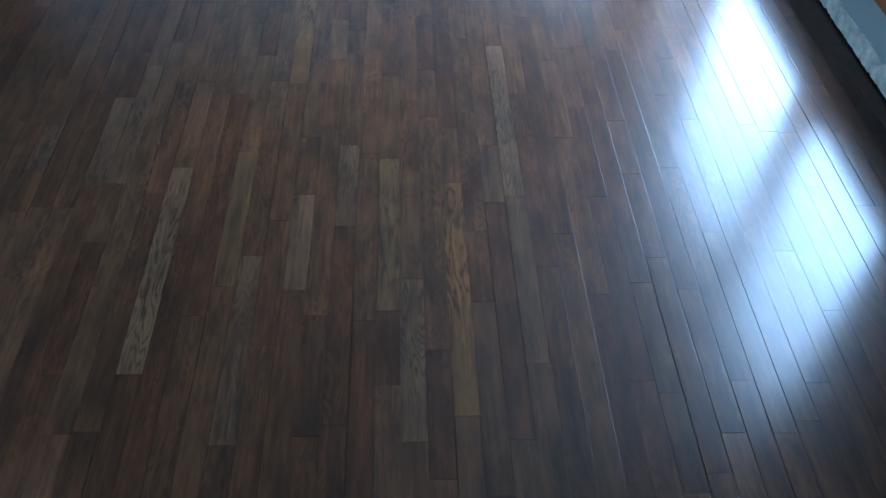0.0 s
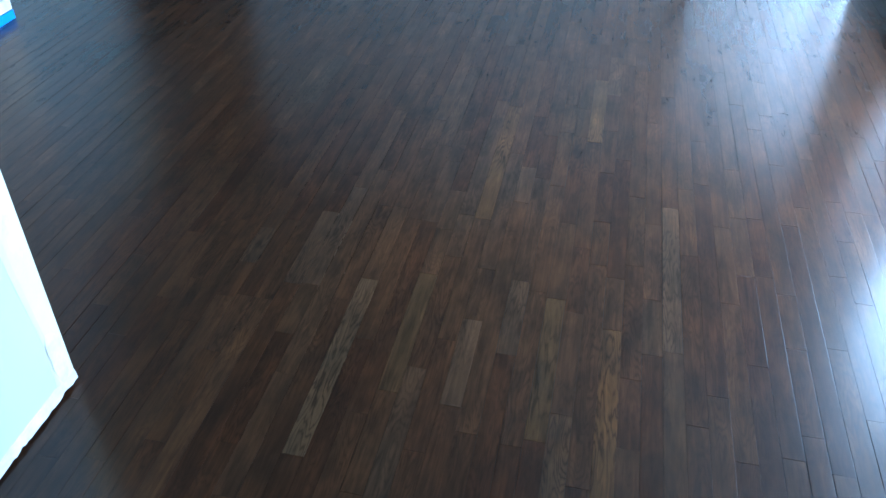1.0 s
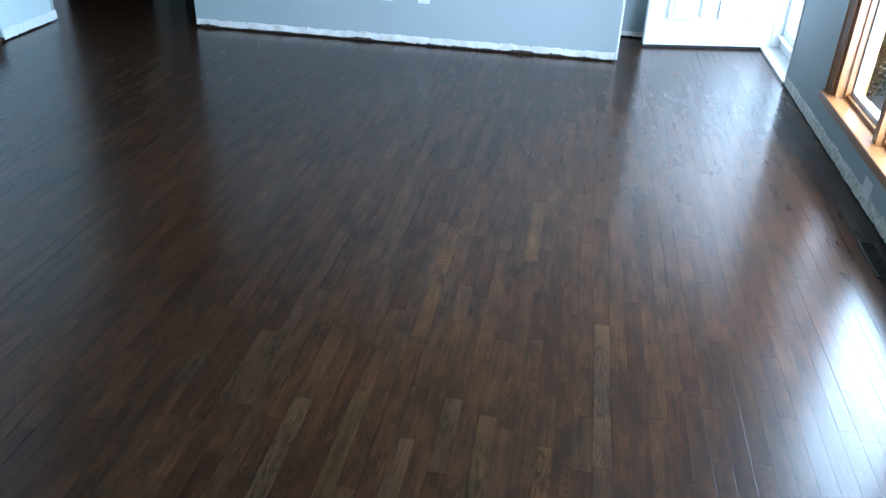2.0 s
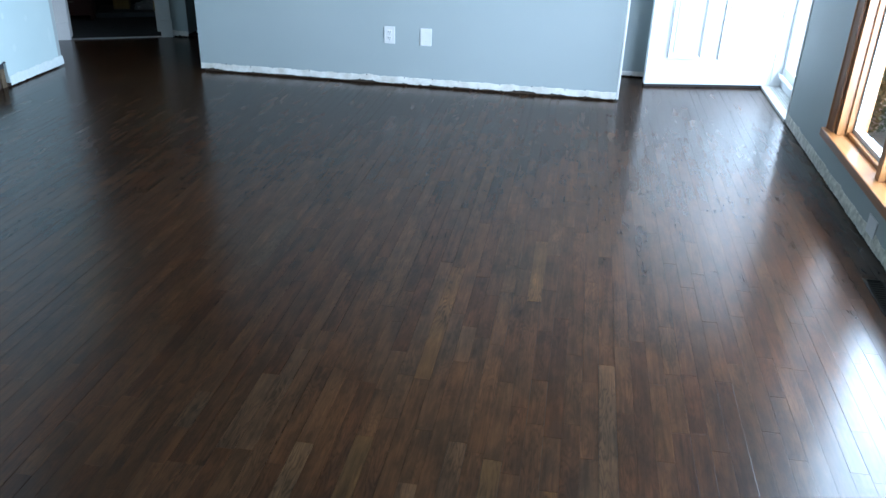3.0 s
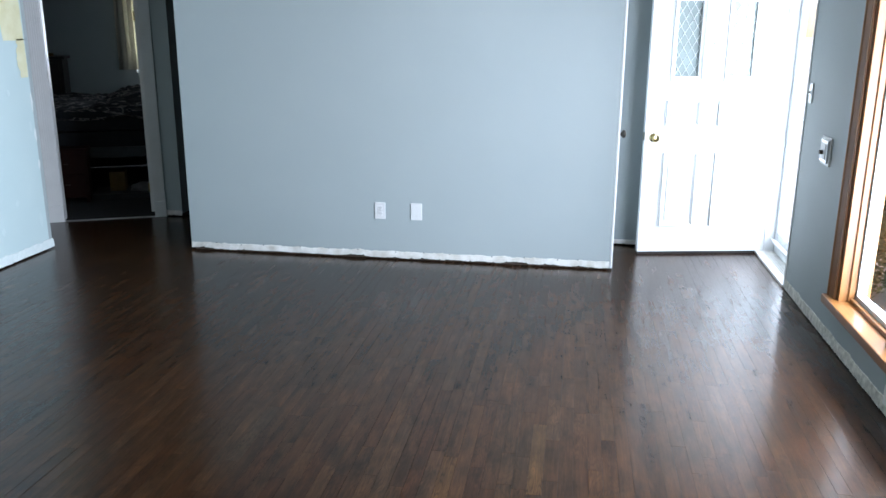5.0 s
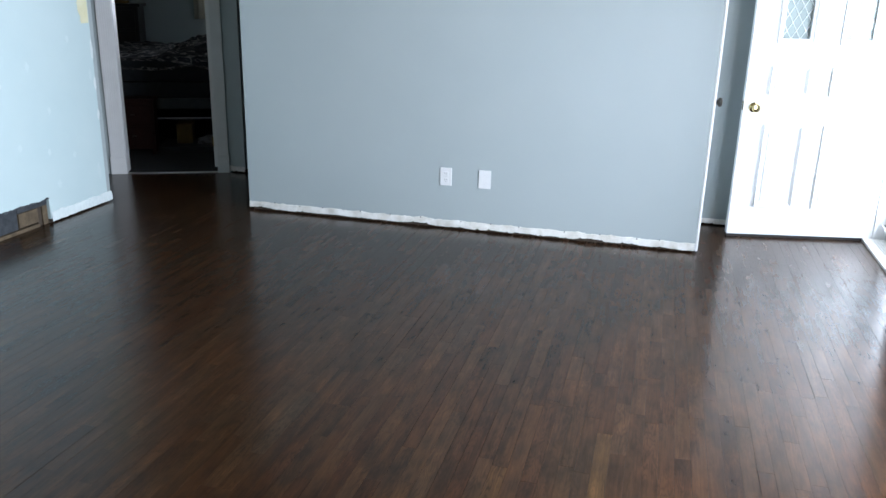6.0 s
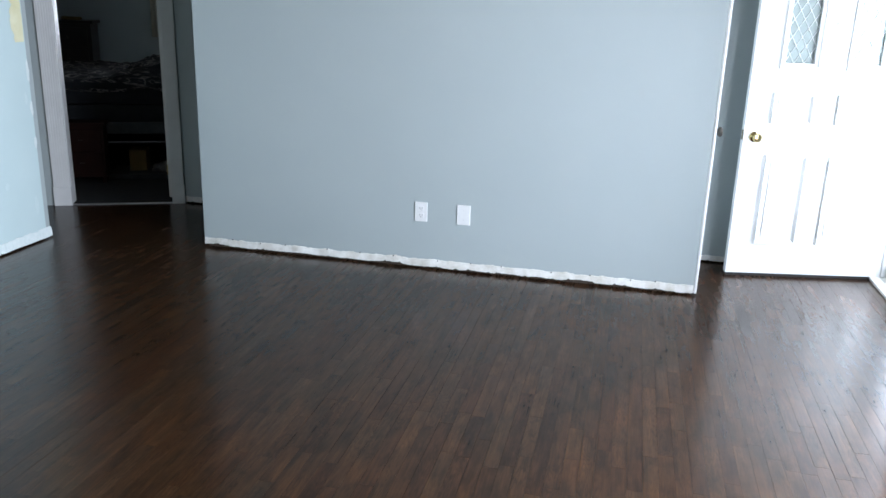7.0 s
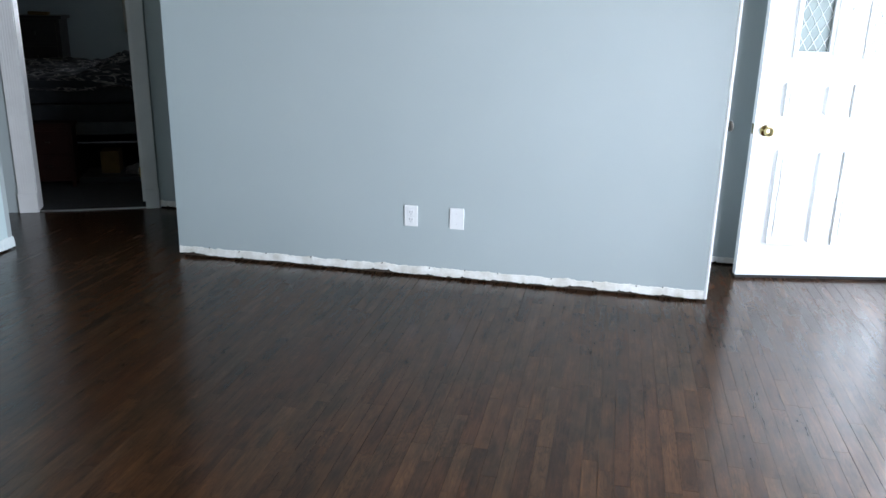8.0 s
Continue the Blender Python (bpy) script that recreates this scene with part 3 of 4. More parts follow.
# frame, threshold and storm door in the opening
jam = thing("door_1", pose(E_X, DOOR[0], 0), "white painted entry door frame with stops and weather strip", "door frame", kind="structure")
w = DOOR[1] - DOOR[0]
part("side_jamb", boxed(-0.006, -0.004, 0.018, 0.162, 0.026, 2.06, 0.002), M_TRIM, jam)
part("side_jamb", boxed(-0.004, w - 0.045, 0.018, 0.162, w, 2.06, 0.002), M_TRIM, jam)
part("head_jamb", boxed(-0.004, 0.026, 2.03, 0.162, w - 0.045, 2.06, 0.002), M_TRIM, jam)
part("stop", boxed(0.050, 0.026, 0.03, 0.064, 0.040, 2.03, 0.002), M_TRIM, jam)
part("stop", boxed(0.050, w - 0.060, 0.03, 0.064, w - 0.045, 2.03, 0.002), M_TRIM, jam)
part("weather_strip", boxed(0.044, 0.027, 0.03, 0.050, 0.036, 2.03), M_DARK, jam, "grey weather strip")
sill = tagged(part("threshold", boxed(E_X - 0.012, DOOR[0] + 0.03, 0.0, E_X + 0.20, DOOR[1] - 0.045, 0.022, 0.006), M_ALU), "worn pale metal threshold under the entry door", "threshold", kind="structure")
for i in range(3):
    part("ridge", boxed(E_X + 0.05 + i * 0.018, DOOR[0] + 0.03, 0.022, E_X + 0.056 + i * 0.018, DOOR[1] - 0.045, 0.026, 0.001), M_ALU, sill)
storm = thing("storm_door", pose(E_X + 0.125, DOOR[0] + 0.026, 0.026), "white aluminium storm door with clear glass, closed", "storm door")
ws = w - 0.071
for a in (0.004, ws - 0.074):
    part("stile", boxed(0, a, 0, 0.03, a + 0.07, 2.0, 0.003), M_SASH, storm)
for z0, z1 in ((0.0, 0.16), (1.93, 2.0), (0.98, 1.03)):
    part("rail", boxed(0.002, 0.074, z0, 0.028, ws - 0.074, z1, 0.003), M_SASH, storm)
for z0, z1 in ((0.16, 0.98), (1.03, 1.93)):
    pane = part("pane", boxed(0.012, 0.074, z0, 0.016, ws - 0.074, z1), M_GLASS, storm)
    pane.visible_shadow = False
closer = bmesh.new()
tube(closer, (-0.03, 0.10, 0.10), (-0.03, ws - 0.12, 0.10), 0.016, seg=16)
tube(closer, (-0.03, ws - 0.12, 0.10), (-0.03, ws - 0.02, 0.10), 0.006, seg=10)
box(closer, -0.05, 0.085, 0.085, 0.0, 0.105, 0.115, 0.002)
part("closer", closer, M_SASH, storm, "white pneumatic door closer", True)


# ---- picture window ----
win = thing("window_1", pose(0, 0, 0), "wide honey-stained wood window with three lights and deep stool", "window", kind="structure")
CY0, CY1 = WIN[0] - 0.09, WIN[1] + 0.09
ZS = 0.27


def casing(y0, y1, z0, z1, upright=True):
    """Colonial casing: thick rounded outer edge, a long cove down to a thin inner bead."""
    mtl = M_HONEY_Z if upright else M_HONEY_Y
    prof = [(0.0, 0.0), (0.0, 0.022), (0.004, 0.027), (0.012, 0.028), (0.018, 0.025), (0.022, 0.021), (0.045, 0.0165), (0.066, 0.013), (0.070, 0.009), (0.074, 0.013), (0.082, 0.013), (0.086, 0.009), (0.090, 0.008), (0.090, 0.0)]
    rows = []
    bm = bmesh.new()
    for end in (0, 1):
        ring = []
        for across, up in prof:
            if upright:
                y = y1 - across if y1 > 3 else y0 + across
                ring.append(bm.verts.new((E_X - 0.0005 - up, y, (z0, z1)[end])))
            else:
                ring.append(bm.verts.new((E_X - 0.0005 - up, (y0, y1)[end], z1 - across)))
        rows.append(ring)
    n = len(prof)
    for i in range(n):
        k = (i + 1) % n
        bm.faces.new((rows[0][i], rows[0][k], rows[1][k], rows[1][i]))
    bm.faces.new(rows[0])
    bm.faces.new(rows[1][::-1])
    part("casing", bm, mtl, win)


casing(WIN[1], CY1, ZS, 2.08)
casing(CY0, WIN[0], ZS, 2.08)
casing(CY0, CY1, 2.08, 2.17, False)
part("stool", boxed(1.462, CY0 - 0.03, ZS - 0.050, E_X + 0.075, CY1 + 0.02, ZS, 0.008), M_HONEY_Y, win, "honey-stained stool with worn varnish")
part("apron", boxed(E_X - 0.020, CY0, ZS - 0.066, E_X - 0.0005, CY1, ZS - 0.051, 0.003), M_HONEY_Y, win)
for y0, y1 in ((WIN[0], WIN[0] + 0.03), (WIN[1] - 0.03, WIN[1])):
    part("jamb", boxed(E_X + 0.0005, y0, ZS, E_X + 0.155, y1, 2.05, 0.002), M_HONEY_Z, win)
part("head", boxed(E_X + 0.0005, WIN[0], 2.05, E_X + 0.155, WIN[1], 2.08, 0.002), M_HONEY_Y, win)
MULL = (2.70, 3.90)
for y in MULL:
    part("mullion", boxed(E_X + 0.012, y - 0.028, ZS, E_X + 0.155, y + 0.028, 2.05, 0.004), M_HONEY_Z, win)
part("outer_sill", boxed(E_X + 0.075, WIN[0], 0.235, E_X + 0.20, WIN[1], ZS - 0.012, 0.003), M_SASH, win, "white outer sill")
for a, b in ((WIN[0] + 0.03, MULL[0] - 0.028), (MULL[0] + 0.028, MULL[1] - 0.028), (MULL[1] + 0.028, WIN[1] - 0.03)):
    sash = part("sash_stop", boxed(E_X + 0.055, a, ZS, E_X + 0.075, b, ZS + 0.022, 0.003), M_HONEY_Y, win)
    for c, d in ((a, a + 0.012), (b - 0.012, b)):
        part("side_stop", boxed(E_X + 0.045, c, ZS, E_X + 0.075, d, 2.05, 0.003), M_HONEY_Z, win)
    fr_ = part("sash", boxed(E_X + 0.080, a, ZS - 0.01, E_X + 0.125, b, ZS + 0.045, 0.003), M_SASH, win, "white vinyl sash")
    part("stile", boxed(E_X + 0.080, a, ZS + 0.045, E_X + 0.125, a + 0.028, 2.05, 0.003), M_SASH, fr_)
    part("stile", boxed(E_X + 0.080, b - 0.028, ZS + 0.045, E_X + 0.125, b, 2.05, 0.003), M_SASH, fr_)
    part("top_rail", boxed(E_X + 0.080, a + 0.028, 2.005, E_X + 0.125, b - 0.028, 2.05, 0.003), M_SASH, fr_)
    pane = part("pane", boxed(E_X + 0.100, a + 0.028, ZS + 0.045, E_X + 0.106, b - 0.028, 2.005), M_GLASS, fr_)
    pane.visible_shadow = False


# ---- wall plates ----
def wall_plate(name, m, w, h, label, kind):
    """A plate on a wall, facing local -y."""
    t = thing(name, m, label, kind)
    part("plate", boxed(-w / 2, -0.007, -h / 2, w / 2, -0.0004, h / 2, 0.003), M_PLASTIC, t)
    return t


def screw(t, x, z):
    s = bmesh.new()
    tube(s, (x, -0.0068, z), (x, -0.0085, z), 0.0035, seg=10)
    part("screw", s, M_STEEL, t)


o1 = wall_plate("power_outlet", pose(-1.297, P_Y, 0.368), 0.080, 0.124, "white duplex power outlet on the grey-blue partition", "outlet")
for z in (0.022, -0.022):
    face = part("socket", boxed(-0.017, -0.010, z - 0.015, 0.017, -0.0068, z + 0.015, 0.0025), M_PLASTIC, o1)
    for x, h in ((-0.007, 0.009), (0.007, 0.007)):
        part("slot", boxed(x - 0.0013, -0.0106, z - h / 2 + 0.003, x + 0.0013, -0.0098, z + h / 2 + 0.003), M_DARK, face)
    part("slot", boxed(-0.002, -0.0106, z - 0.011, 0.002, -0.0098, z - 0.007), M_DARK, face)
screw(o1, 0, 0)
o2 = wall_plate("blank_plate", pose(-1.027, P_Y, 0.369), 0.084, 0.126, "blank white cover plate on the grey-blue partition", "cover plate")
screw(o2, 0, 0.03)
screw(o2, 0, -0.03)
o3 = wall_plate("blank_plate", pose(E_X, 3.752, 0.091, 0, 0, -90), 0.118, 0.090, "white cover plate low under the window", "cover plate")
sw = thing("dimmer_switch", pose(E_X, 5.10, 0.998, 0, 0, -90), "dimmer switch in an ornate silver-white plate", "switch")
part("plate", boxed(-0.085, -0.010, -0.080, 0.085, -0.0004, 0.080, 0.004), M_TRIM, sw)
part("border", boxed(-0.068, -0.022, -0.064, 0.068, -0.010, 0.064, 0.006), M_STEEL, sw)
part("inset", boxed(-0.045, -0.026, -0.046, 0.045, -0.022, 0.046, 0.002), M_TRIM, sw)
dial = bmesh.new()
tube(dial, (0, -0.026, -0.006), (0, -0.045, -0.006), 0.013, 0.011, seg=18)
part("dial", dial, M_BRONZE, sw, "dark turning knob", True)
s2 = wall_plate("light_switch", pose(E_X, 5.56, 1.29, 0, 0, -90), 0.076, 0.122, "white toggle light switch beside the entry door", "switch")
part("toggle", boxed(-0.005, -0.018, -0.004, 0.005, -0.0065, 0.014, 0.002), M_PLASTIC, s2)
part("surround", boxed(-0.014, -0.0085, -0.026, 0.014, -0.0065, 0.026, 0.001), M_STEEL, s2)

# ---- floor register and the cut return-air hole ----
reg = thing("floor_register", pose(1.425, 3.215, 0.0), "black metal floor register set in the oak floor", "floor register")
RW, RL = 0.085, 0.315
for x in (-RW / 2, RW / 2 - 0.014):
    part("rim", boxed(x, -RL / 2, 0.0, x + 0.014, RL / 2, 0.006, 0.002), M_IRON, reg)
for y in (-RL / 2, RL / 2 - 0.014):
    part("rim", boxed(-RW / 2 + 0.014, y, 0.0, RW / 2 - 0.014, y + 0.014, 0.006, 0.002), M_IRON, reg)
# no real depth: a flat black sheet gives the well its shade
part("well", boxed(-RW / 2 + 0.012, -RL / 2 + 0.012, 0.0006, RW / 2 - 0.012, RL / 2 - 0.012, 0.0016), M_DARK, reg)
for i in range(14):
    y = -RL / 2 + 0.022 + i * 0.0205
    part("louver", boxed(-RW / 2 + 0.014, y, 0.0016, RW / 2 - 0.014, y + 0.006, 0.0045), M_IRON, reg)

hole = thing("return_air_hole", pose(L_X, HOLE[0], 0), "open return-air hole with bare lumber and dusty duct", "vent hole")
part("duct", boxed(-0.118, 0.0, -0.02, -0.104, 0.585, 0.170), M_DUCT, hole, "dark dusty sheet-metal back")
part("liner", boxed(-0.034, 0.0, 0.026, -0.026, 0.315, 0.170, 0.002), M_DUCT, hole, "dark slate duct flange")
part("header", boxed(-0.060, 0.315, 0.132, -0.018, 0.585, 0.170, 0.003), M_DUCT, hole, "dark strip under the cut wallboard")
part("block", boxed(-0.075, 0.318, 0.034, -0.016, 0.490, 0.130, 0.004), M_STUD, hole, "tan lumber block")
part("stud", boxed(-0.10, 0.494, 0.0, -0.028, 0.532, 0.132, 0.003), M_PLATE, hole, "brown stud")
part("stud", boxed(-0.10, 0.536, 0.0, -0.020, 0.583, 0.132, 0.003), M_STUD, hole, "rough bare stud")
part("plate", boxed(-0.10, 0.0, 0.0, -0.012, 0.492, 0.024, 0.003), M_STUD, hole, "bare bottom plate")
raw_strip("torn_plaster", (L_X, HOLE[0]), (L_X, HOLE[1]), (1, 0), 0.020, M_DUCT, west, rough=0.01, depth=0.004, seed=31).location = (0, 0, 0.160)

# ---- brick chimney corner with masking tape at its foot ----
chim = thing("brick_chimney", pose(-2.915, 3.425, 0), "cream brick chimney corner with blue masking tape at its foot", "chimney")
part("core", boxed(-0.935, -1.5, 0.0, -0.008, -0.008, H), M_MORTAR, chim, "grey mortar")
part("masking_tape", boxed(-0.02, -1.5, 0.001, 0.0018, 0.0018, 0.045), M_TAPE, chim, "blue masking tape")
rb = random.Random(9)
bricks = []
for _ in range(4):
    bm = boxed(-0.10, -0.195, 0, 0, 0, 0.057, 0.003)
    for v in bm.verts:
        v.co += Vector((rb.uniform(-1, 1), rb.uniform(-1, 1), rb.uniform(-1, 1))) * 0.0012
    me = bpy.data.meshes.new("brick")
    bm.to_mesh(me)
    bm.free()
    me.materials.append(M_BRICK)
    bricks.append(me)
for row in range(8):
    for k in range(5):
        b = new("brick", bricks[(row * 3 + k) % 4])
        b.parent = chim
        b.location = (0.0, -k * 0.205 - (0.1025 if row % 2 else 0.0) * (k > 0) , 0.048 + row * 0.067)

# ---- hall door: casings, jambs, open door leaf ----
hd = thing("door_2", HALL, "white cased bedroom doorway with fluted trim and plinth blocks", "door frame", kind="structure")
bm = boxed(-0.125, -0.020, 0.15, -0.005, 0.0, 2.05, 0.002)
part("casing", bm, M_TRIM, hd, "fluted white casing")
for i in range(6):
    part("flute", boxed(-0.112 + i * 0.0172, -0.0232, 0.17, -0.101 + i * 0.0172, -0.020, 2.03, 0.0014), M_TRIM, hd)
part("plinth_block", boxed(-0.130, -0.028, 0.0, 0.0, 0.0, 0.15, 0.004), M_TRIM, hd)
part("casing", boxed(DW + 0.002, -0.020, 0.15, DW + 0.095, 0.0, 2.05, 0.003), M_TRIM, hd)
part("plinth_block", boxed(DW, -0.026, 0.0, DW + 0.10, 0.0, 0.15, 0.004), M_TRIM, hd)
part("casing", boxed(-0.125, -0.020, 2.05, DW + 0.095, 0.0, 2.16, 0.003), M_TRIM, hd)
part("side_jamb", boxed(-0.02, 0.0005, 0.008, 0.0, 0.125, 2.05, 0.002), M_TRIM, hd)
part("side_jamb", boxed(DW, 0.0005, 0.008, DW + 0.02, 0.125, 2.05, 0.002), M_TRIM, hd)
part("head_jamb", boxed(0.0, 0.0005, 2.03, DW, 0.125, 2.05, 0.002), M_TRIM, hd)
leaf = thing("bedroom_door", HALL @ Matrix.Translation((DW - 0.004, 0.128, 0)) @ pose(0, 0, 0, 0, 0, 84), "white flat bedroom door, open into the dark room", "door")
part("slab", boxed(0, 0.0, 0.02, 0.70, 0.035, 2.02, 0.002), M_TRIM, leaf)
for z in (0.25, 1.75):
    hg = bmesh.new()
    tube(hg, (-0.004, 0.037, z - 0.04), (-0.004, 0.037, z + 0.04), 0.006, seg=10)
    part("hinge", hg, M_BRASS, leaf)

# ---- bedroom things ----
bed = thing("bed", HALL @ pose(0, 1.03, 0), "high bed with dark mattress and slate side rail", "bed")
for y in (0.0, 1.93):
    part("side_rail", boxed(-0.75, y, 0.40, 1.25, y + 0.03, 0.505, 0.005), M_RAIL, bed)
part("headboard", boxed(1.25, -0.02, 0.10, 1.30, 1.98, 1.20, 0.01), M_DRESSER, bed, "dark stained headboard")
part("footboard", boxed(-0.80, -0.02, 0.10, -0.75, 1.98, 0.60, 0.01), M_DRESSER, bed, "dark stained footboard")
part("box_spring", boxed(-0.74, 0.03, 0.46, 1.24, 1.93, 0.655, 0.03), M_MATTRESS, bed, "dark box spring", True)
part("mattress", boxed(-0.74, 0.01, 0.66, 1.24, 1.94, 0.865, 0.05), M_MATTRESS, bed, "dark navy mattress", True)
# added dark sheet: hides the lit back wall behind the bed's underside
part("under_bed_blocker", boxed(-0.74, 1.90, 0.02, 1.24, 1.92, 0.42, 0.004), M_MATTRESS, bed, "dark sheet added to keep the space under the bed dark")
for x in (-0.68, 1.12):
    for y in (0.03, 1.83):
        part("leg", boxed(x, y, 0.004, x + 0.06, y + 0.06, 0.46, 0.004), M_DRESSER, bed)
bm = bmesh.new()
bmesh.ops.create_grid(bm, x_segments=130, y_segments=110, size=1.0)
for v in bm.verts:
    x, y = v.co.x, v.co.y
    r = noise.fractal(Vector((x * 3.2, y * 2.6, 1.3)), 1.0, 2.0, 4)
    hump = 0.14 * math.exp(-((x - 0.26) ** 2 / 0.05 + (y + 0.45) ** 2 / 0.16)) * (1 + 0.5 * r)
    fold = 0.035 * abs(noise.noise(Vector((x * 4.5 + 0.6 * y, y * 9.0, 7.0)))) + 0.02 * abs(noise.noise(Vector((x * 11, y * 17, 2.0))))
    z = 0.880 + 0.022 * r + hump + fold * (1 + 4 * hump)
    yy = 0.93 + 0.97 * y
    if yy < 0.02:
        z -= 0.10 + 0.03 * r
    v.co = Vector((0.25 + 0.98 * x + 0.02 * r, max(yy, -0.012 + 0.012 * r), z))
q = part("blanket", bm, M_BLANKET, None, smooth=True)
q.matrix_basis = HALL @ pose(0, 1.03, 0)
tagged(q, "rumpled dark striped blanket lying on the bed", "blanket")
sol = q.modifiers.new("thick", "SOLIDIFY")
sol.thickness = 0.018

ns = thing("nightstand", HALL @ pose(-0.12, 0.80, 0.004), "reddish cherry nightstand before the bed", "nightstand")
part("body", boxed(-0.14, 0.0, 0.05, 0.24, 0.18, 0.50, 0.004), M_CHERRY, ns)
part("top", boxed(-0.15, -0.015, 0.50, 0.255, 0.19, 0.53, 0.005), M_CHERRY, ns)
for x in (-0.13, 0.20):
    for y in (0.01, 0.14):
        part("leg", boxed(x, y, 0.0, x + 0.03, y + 0.03, 0.05), M_CHERRY, ns)
for z in (0.09, 0.29):
    dr = part("drawer", boxed(-0.12, -0.012, z, 0.22, 0.0, z + 0.18, 0.003), M_CHERRY, ns)
    part("pull", boxed(0.03, -0.022, z + 0.085, 0.07, -0.012, z + 0.095, 0.002), M_BRONZE, dr)

ds = thing("dresser", HALL @ pose(-0.93, 3.30, 0.004), "tall dark stained dresser against the bedroom wall", "dresser")
part("body", boxed(-0.45, 0.0, 0.0, 0.55, 0.42, 1.27, 0.005), M_DRESSER, ds)
part("top", boxed(-0.48, -0.03, 1.27, 0.58, 0.44, 1.305, 0.008), M_DRESSER, ds)
for i in range(5):
    dr = part("drawer", boxed(-0.41, -0.014, 0.06 + i * 0.24, 0.51, 0.0, 0.27 + i * 0.24, 0.004), M_DRESSER, ds)
    for x in (-0.2, 0.3):
        kb = bmesh.new()
        tube(kb, (x, -0.014, 0.165 + i * 0.24), (x, -0.034, 0.165 + i * 0.24), 0.012, seg=12)
        part("pull", kb, M_BRONZE, dr)
bm = boxed(-0.1, 0.0, 0, 0.1, 0.14, 0.035, 0.012)
for v in bm.verts:
    v.co.z += 0.012 * noise.noise(v.co * 20)
cl = part("folded_cloth", bm, M_CARTON, None, smooth=True)
cl.matrix_basis = HALL @ pose(-0.60, 3.38, 1.309)
tagged(cl, "yellow folded cloth on the dark dresser", "cloth")

ct = thing("yellow_carton", HALL @ pose(0.27, 1.10, 0.05), "yellow carton stored under the bed", "carton")
part("body", boxed(0, 0, 0, 0.15, 0.22, 0.19, 0.003), M_CARTON, ct)
part("flap", boxed(0.002, -0.004, 0.15, 0.148, 0.0, 0.188, 0.001), M_CARTON, ct)
bm = bmesh.new()
bmesh.ops.create_icosphere(bm, subdivisions=3, radius=1.0)
for v in bm.verts:
    k = 1 + 0.35 * noise.noise(v.co * 2.2)
    v.co = Vector((v.co.x * 0.13 * k, v.co.y * 0.10 * k, max(v.co.z * 0.06 * k, -0.02)))
bg = part("plastic_bag", bm, M_BAG, None, smooth=True)
bg.matrix_basis = HALL @ pose(0.60, 1.12, 0.07)
tagged(bg, "crumpled grey plastic bag under the bed", "bag")
tr = thing("storage_tray", HALL @ pose(0.12, 0.92, 0.004), "flat grey storage tray on the carpet under the bed", "tray")
part("base", boxed(0, 0, 0, 0.60, 0.45, 0.046, 0.006), M_RAIL, tr)

# bedroom window and curtain
bw = thing("window_2", HALL @ pose(0.42, 3.75, 1.10), "bedroom window with white frame behind a curtain", "window", kind="structure")
for a, b, c, d in ((0, 0.05, 0, 1.0), (1.03, 1.08, 0, 1.0), (0.05, 1.03, 0, 0.05), (0.05, 1.03, 0.95, 1.0)):
    part("frame", boxed(a, 0.03, c, b, 0.09, d, 0.003), M_SASH, bw)
pane = part("pane", boxed(0.05, 0.055, 0.05, 1.03, 0.06, 0.95), M_GLASS, bw)
pane.visible_shadow = False
bm = bmesh.new()
cols = [[bm.verts.new((0.22 + 0.80 * i / 60, 3.69 + 0.018 * math.sin(i * 0.9) + 0.006 * math.sin(i * 2.3 + z), z)) for z in (1.13, 1.5, 1.9, 2.2)] for i in range(61)]
for a, b in zip(cols, cols[1:]):
    for k in range(3):
        bm.faces.new((a[k], b[k], b[k + 1], a[k + 1]))
cu = part("curtain", bm, M_CURTAIN, None, smooth=True)
cu.matrix_basis = HALL
tagged(cu, "beige pleated curtain at the bedroom window", "curtain")
cu.modifiers.new("thick", "SOLIDIFY").thickness = 0.003

# ---- outside ----
setting("ground", boxed(E_X + 0.16, -300, -0.8, 600, 300, -0.6), M_GROUND, "pale sunlit concrete and yard", "ground")
setting("roof", boxed(-9.2, -3.2, H + 0.25, E_X + 0.85, 12.2, H + 0.4), M_TRIM, "eaves of the house roof", "roof")


def evergreen(x, y, height, radius, seed):
    rng2 = random.Random(seed)
    t = thing("evergreen_shrub", pose(x, y, -0.6), "dense conical evergreen shrub in the front yard", "shrub")
    bm = bmesh.new()
    tube(bm, (0, 0, 0), (0, 0, height * 0.95), 0.05, 0.01, seg=10)
    part("trunk", bm, M_BARK, t)
    verts, faces = [], []
    for i in range(13000):
        h = rng2.random() ** 1.3
        a = rng2.uniform(0, 6.283)
        rr = radius * (1 - h) ** 0.75 * rng2.uniform(0.35, 1.05)
        c = Vector((rr * math.cos(a), rr * math.sin(a), 0.12 + h * (height - 0.12)))
        out = Vector((math.cos(a), math.sin(a), rng2.uniform(-0.1, 0.9))).normalized()
        side = out.cross(Vector((rng2.uniform(-1, 1), rng2.uniform(-1, 1), 1))).normalized()
        ln, wd = rng2.uniform(0.045, 0.09), rng2.uniform(0.008, 0.016)
        n0 = len(verts)
        verts += [c - side * wd, c + out * ln * 0.5 - side * wd * 1.6, c + out * ln, c + out * ln * 0.5 + side * wd * 1.6, c + side * wd]
        faces.append((n0, n0 + 1, n0 + 2, n0 + 3, n0 + 4))
    me = bpy.data.meshes.new("crown")
    me.from_pydata(verts, [], faces)
    me.materials.append(M_NEEDLE)
    cr = new("crown", me)
    cr.parent = t
    return t


evergreen(3.0, 7.75, 1.75, 0.75, 1)

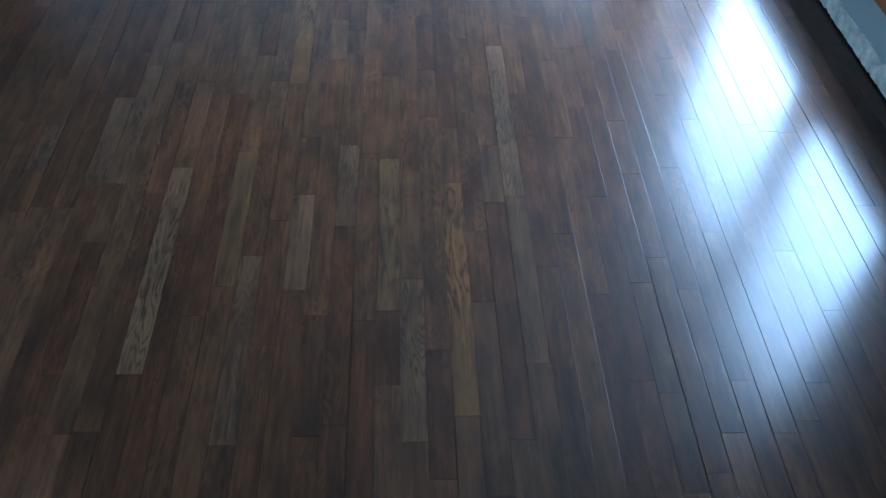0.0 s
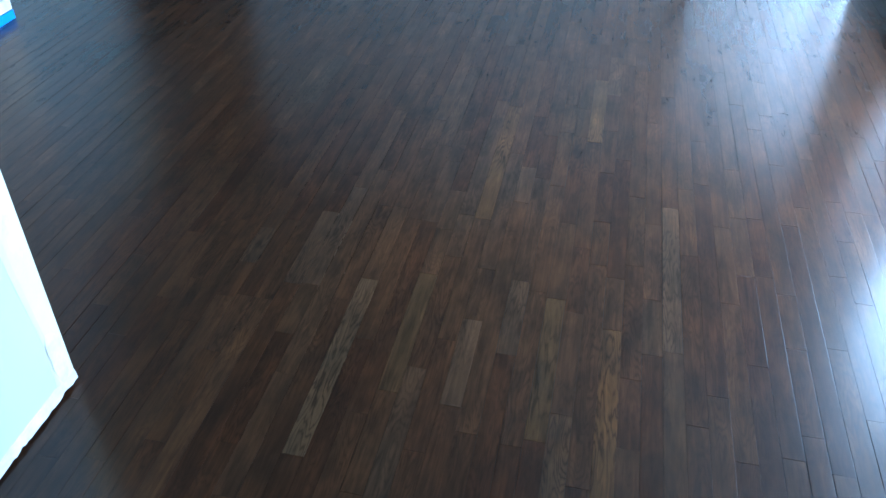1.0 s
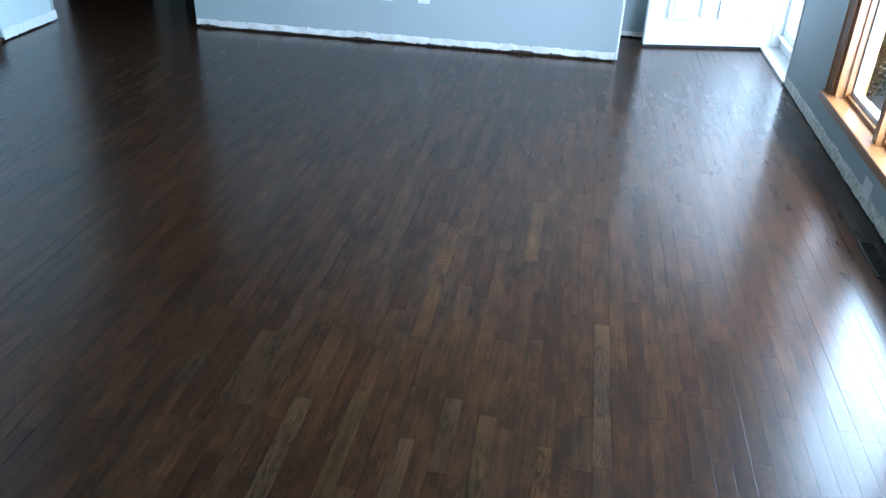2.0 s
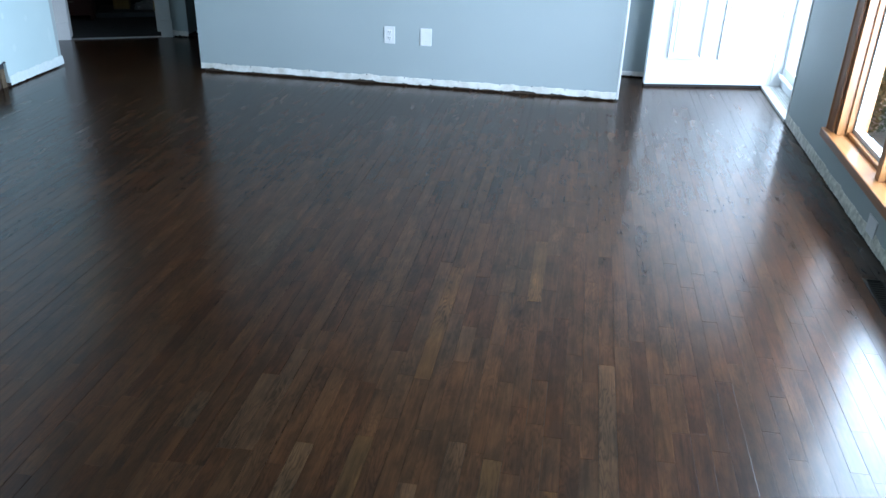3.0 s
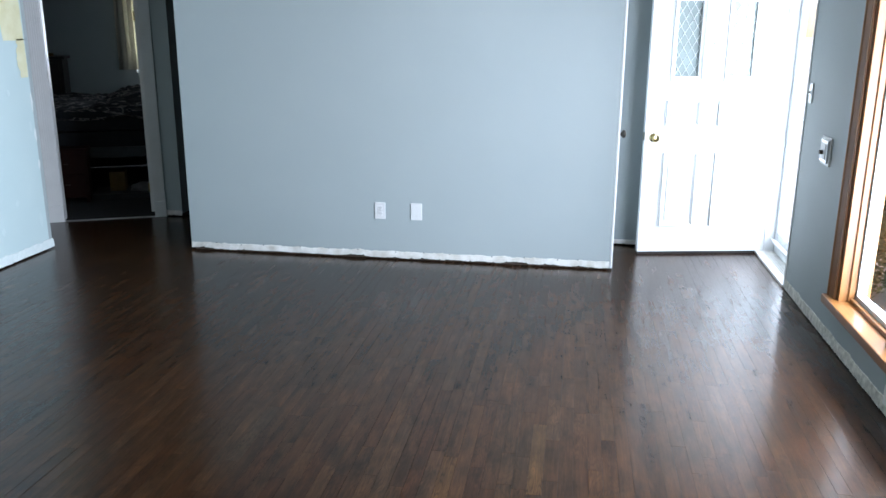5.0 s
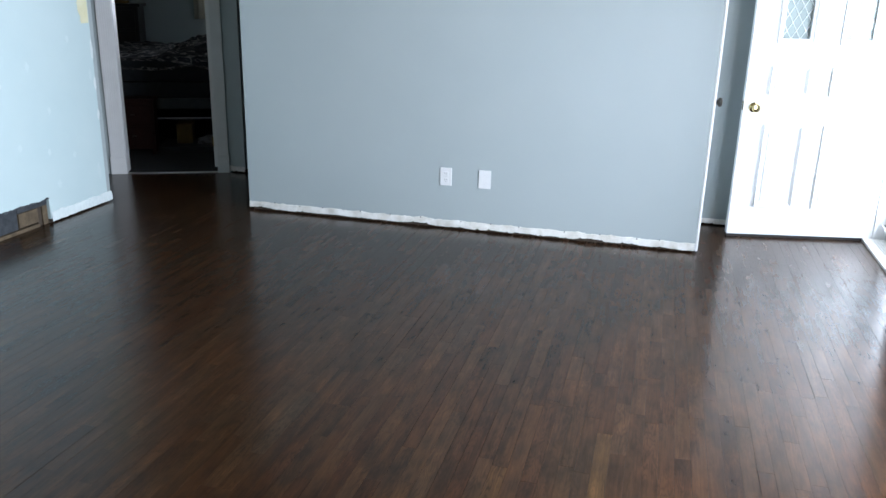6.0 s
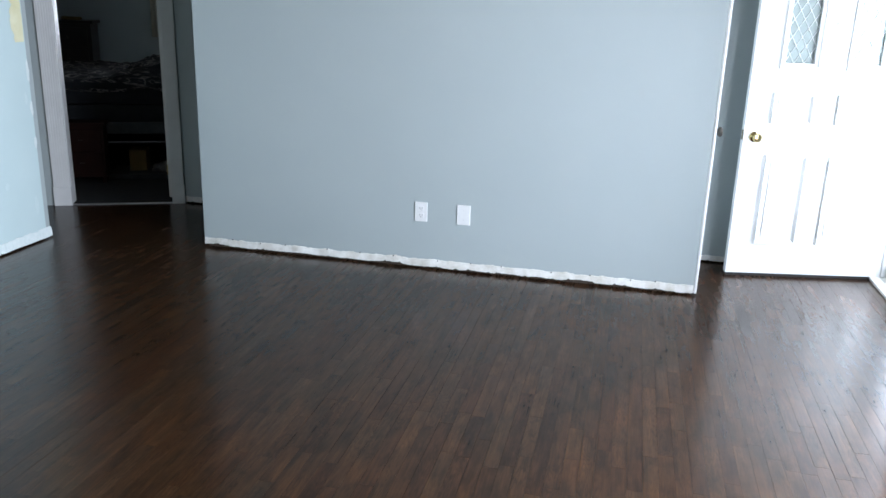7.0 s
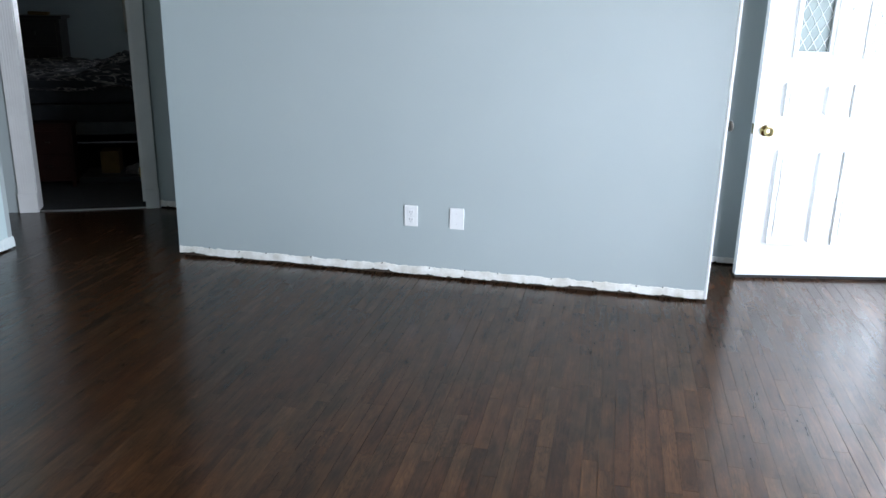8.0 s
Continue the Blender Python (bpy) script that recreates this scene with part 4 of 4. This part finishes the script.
# ---- oak strip floor ----
floor = setting("floor", boxed(-5.2, -2.6, -0.06, E_X + 0.02, 8.4, -0.004), M_SUB, "dark stained oak strip floor with satin varnish", "floor")
BW, X0, GAP = 0.0570, -0.6615, 0.0005
# boards told apart by their grain: column, start, end, material
KNOWN = {0: [(1.179, 1.863, M_PALE)], 13: [(1.06, 1.80, M_TAN)], -4: [(1.792, 2.182, M_GREY)], 8: [(1.634, 1.96, M_GREY)], 6: [(1.417, 1.754, M_GREY)], 5: [(2.259, 3.092, M_TAN)], 16: [(1.744, 2.473, M_GREY)], 10: [(1.35, 1.90, M_RING)], 3: [(1.43, 1.93, M_RING)], 4: [(1.0, 1.531, M_GREY)], 11: [(1.0, 1.45, M_GREY), (2.869, 3.43, M_TAN)], -7: [(1.858, 2.044, M_GREY)], -10: [(2.919, 3.401, M_GREY)], -3: [(1.80, 2.35, M_GREY)]}
rf = random.Random(17)


def board_mesh(length, tip, shrink=0.0, ease=0.0):
    """One strip with eased edges, its end at the origin; tip: tiny slope across it. Most joints are tight, a few have opened."""
    hw, t, e = BW / 2 - GAP / 2 - shrink, 0.012, length - 0.0006
    c, d = 0.0008, ease
    inner = [(-hw + c, c, tip), (hw - c, c, -tip), (hw - c, e - c, -tip), (-hw + c, e - c, tip)]
    edge = [(-hw, 0, tip - d), (hw, 0, -tip - d), (hw, e, -tip - d), (-hw, e, tip - d)]
    foot = [(x, y, -t) for x, y, _ in edge]
    sides = [(k, k + 4, (k + 1) % 4 + 4, (k + 1) % 4) for k in range(4)] + [(k + 4, k + 8, (k + 1) % 4 + 8, (k + 1) % 4 + 4) for k in range(4)]
    return inner + edge + foot, [(0, 1, 2, 3)] + sides


shared = {}


def shared_board(length, tip, material, shrink, ease):
    key = (length, tip, material.name, shrink, ease)
    if key not in shared:
        me = bpy.data.meshes.new("floor_board")
        vs, fs = board_mesh(length, tip, shrink, ease)
        me.from_pydata(vs, [], fs)
        me.materials.append(material)
        shared[key] = me
    return shared[key]


LENGTHS = [0.24, 0.32, 0.40, 0.50, 0.60, 0.72, 0.86, 1.05]
far_v, far_f = [], []
singles = 0
for col in range(-82, 40):
    x = X0 + (col + 0.5) * BW
    if x > E_X + 0.01:
        break
    known = sorted(KNOWN.get(col, []))
    start, stop = (-2.5, 8.3) if x > N_X else (1.2, 8.3)
    y = start - rf.uniform(0, 0.6)
    while y < stop:
        hit = [k for k in known if y < k[0] + 0.002]
        if hit and abs(hit[0][0] - y) < 0.002:
            length, material = hit[0][1] - hit[0][0], hit[0][2]
            known = known[1:]
        else:
            length, material = rf.choice(LENGTHS), M_PLANK
            if hit and y + length > hit[0][0] - 0.12:
                length = hit[0][0] - y
        length = max(0.02, round(length, 3))
        shrink = rf.choice((0, 0, 0, 0, 0, 0, 0.0003, 0.0007, 0.0010))
        tip = rf.choice((-0.00005, 0.0, 0.0, 0.00005, 0.00009, -0.00009))
        ease = rf.choice((0.00002, 0.00003, 0.00004, 0.00006, 0.00012))
        dz = rf.uniform(-0.00006, 0.00006)
        near_path = -1.0 < x < 1.45 and 0.95 < y + length / 2 < 3.6
        if material is not M_PLANK or (near_path and singles < 292):
            ob = new("floor_board", shared_board(length, tip, material, shrink, ease))
            ob.parent = floor
            ob.location = (x, y, dz)
            singles += material is M_PLANK
        else:
            vs, fs = board_mesh(length, tip, shrink, ease)
            n0 = len(far_v)
            far_v += [(vx + x, vy + y, vz + dz) for vx, vy, vz in vs]
            far_f += [tuple(i + n0 for i in f) for f in fs]
        y += length
me = bpy.data.meshes.new("floor_boards")
me.from_pydata(far_v, [], far_f)
me.materials.append(M_PLANKS)
rest = new("floor_boards", me)
rest.parent = floor
tagged(rest, "dark stained oak strips", kind="stuff")
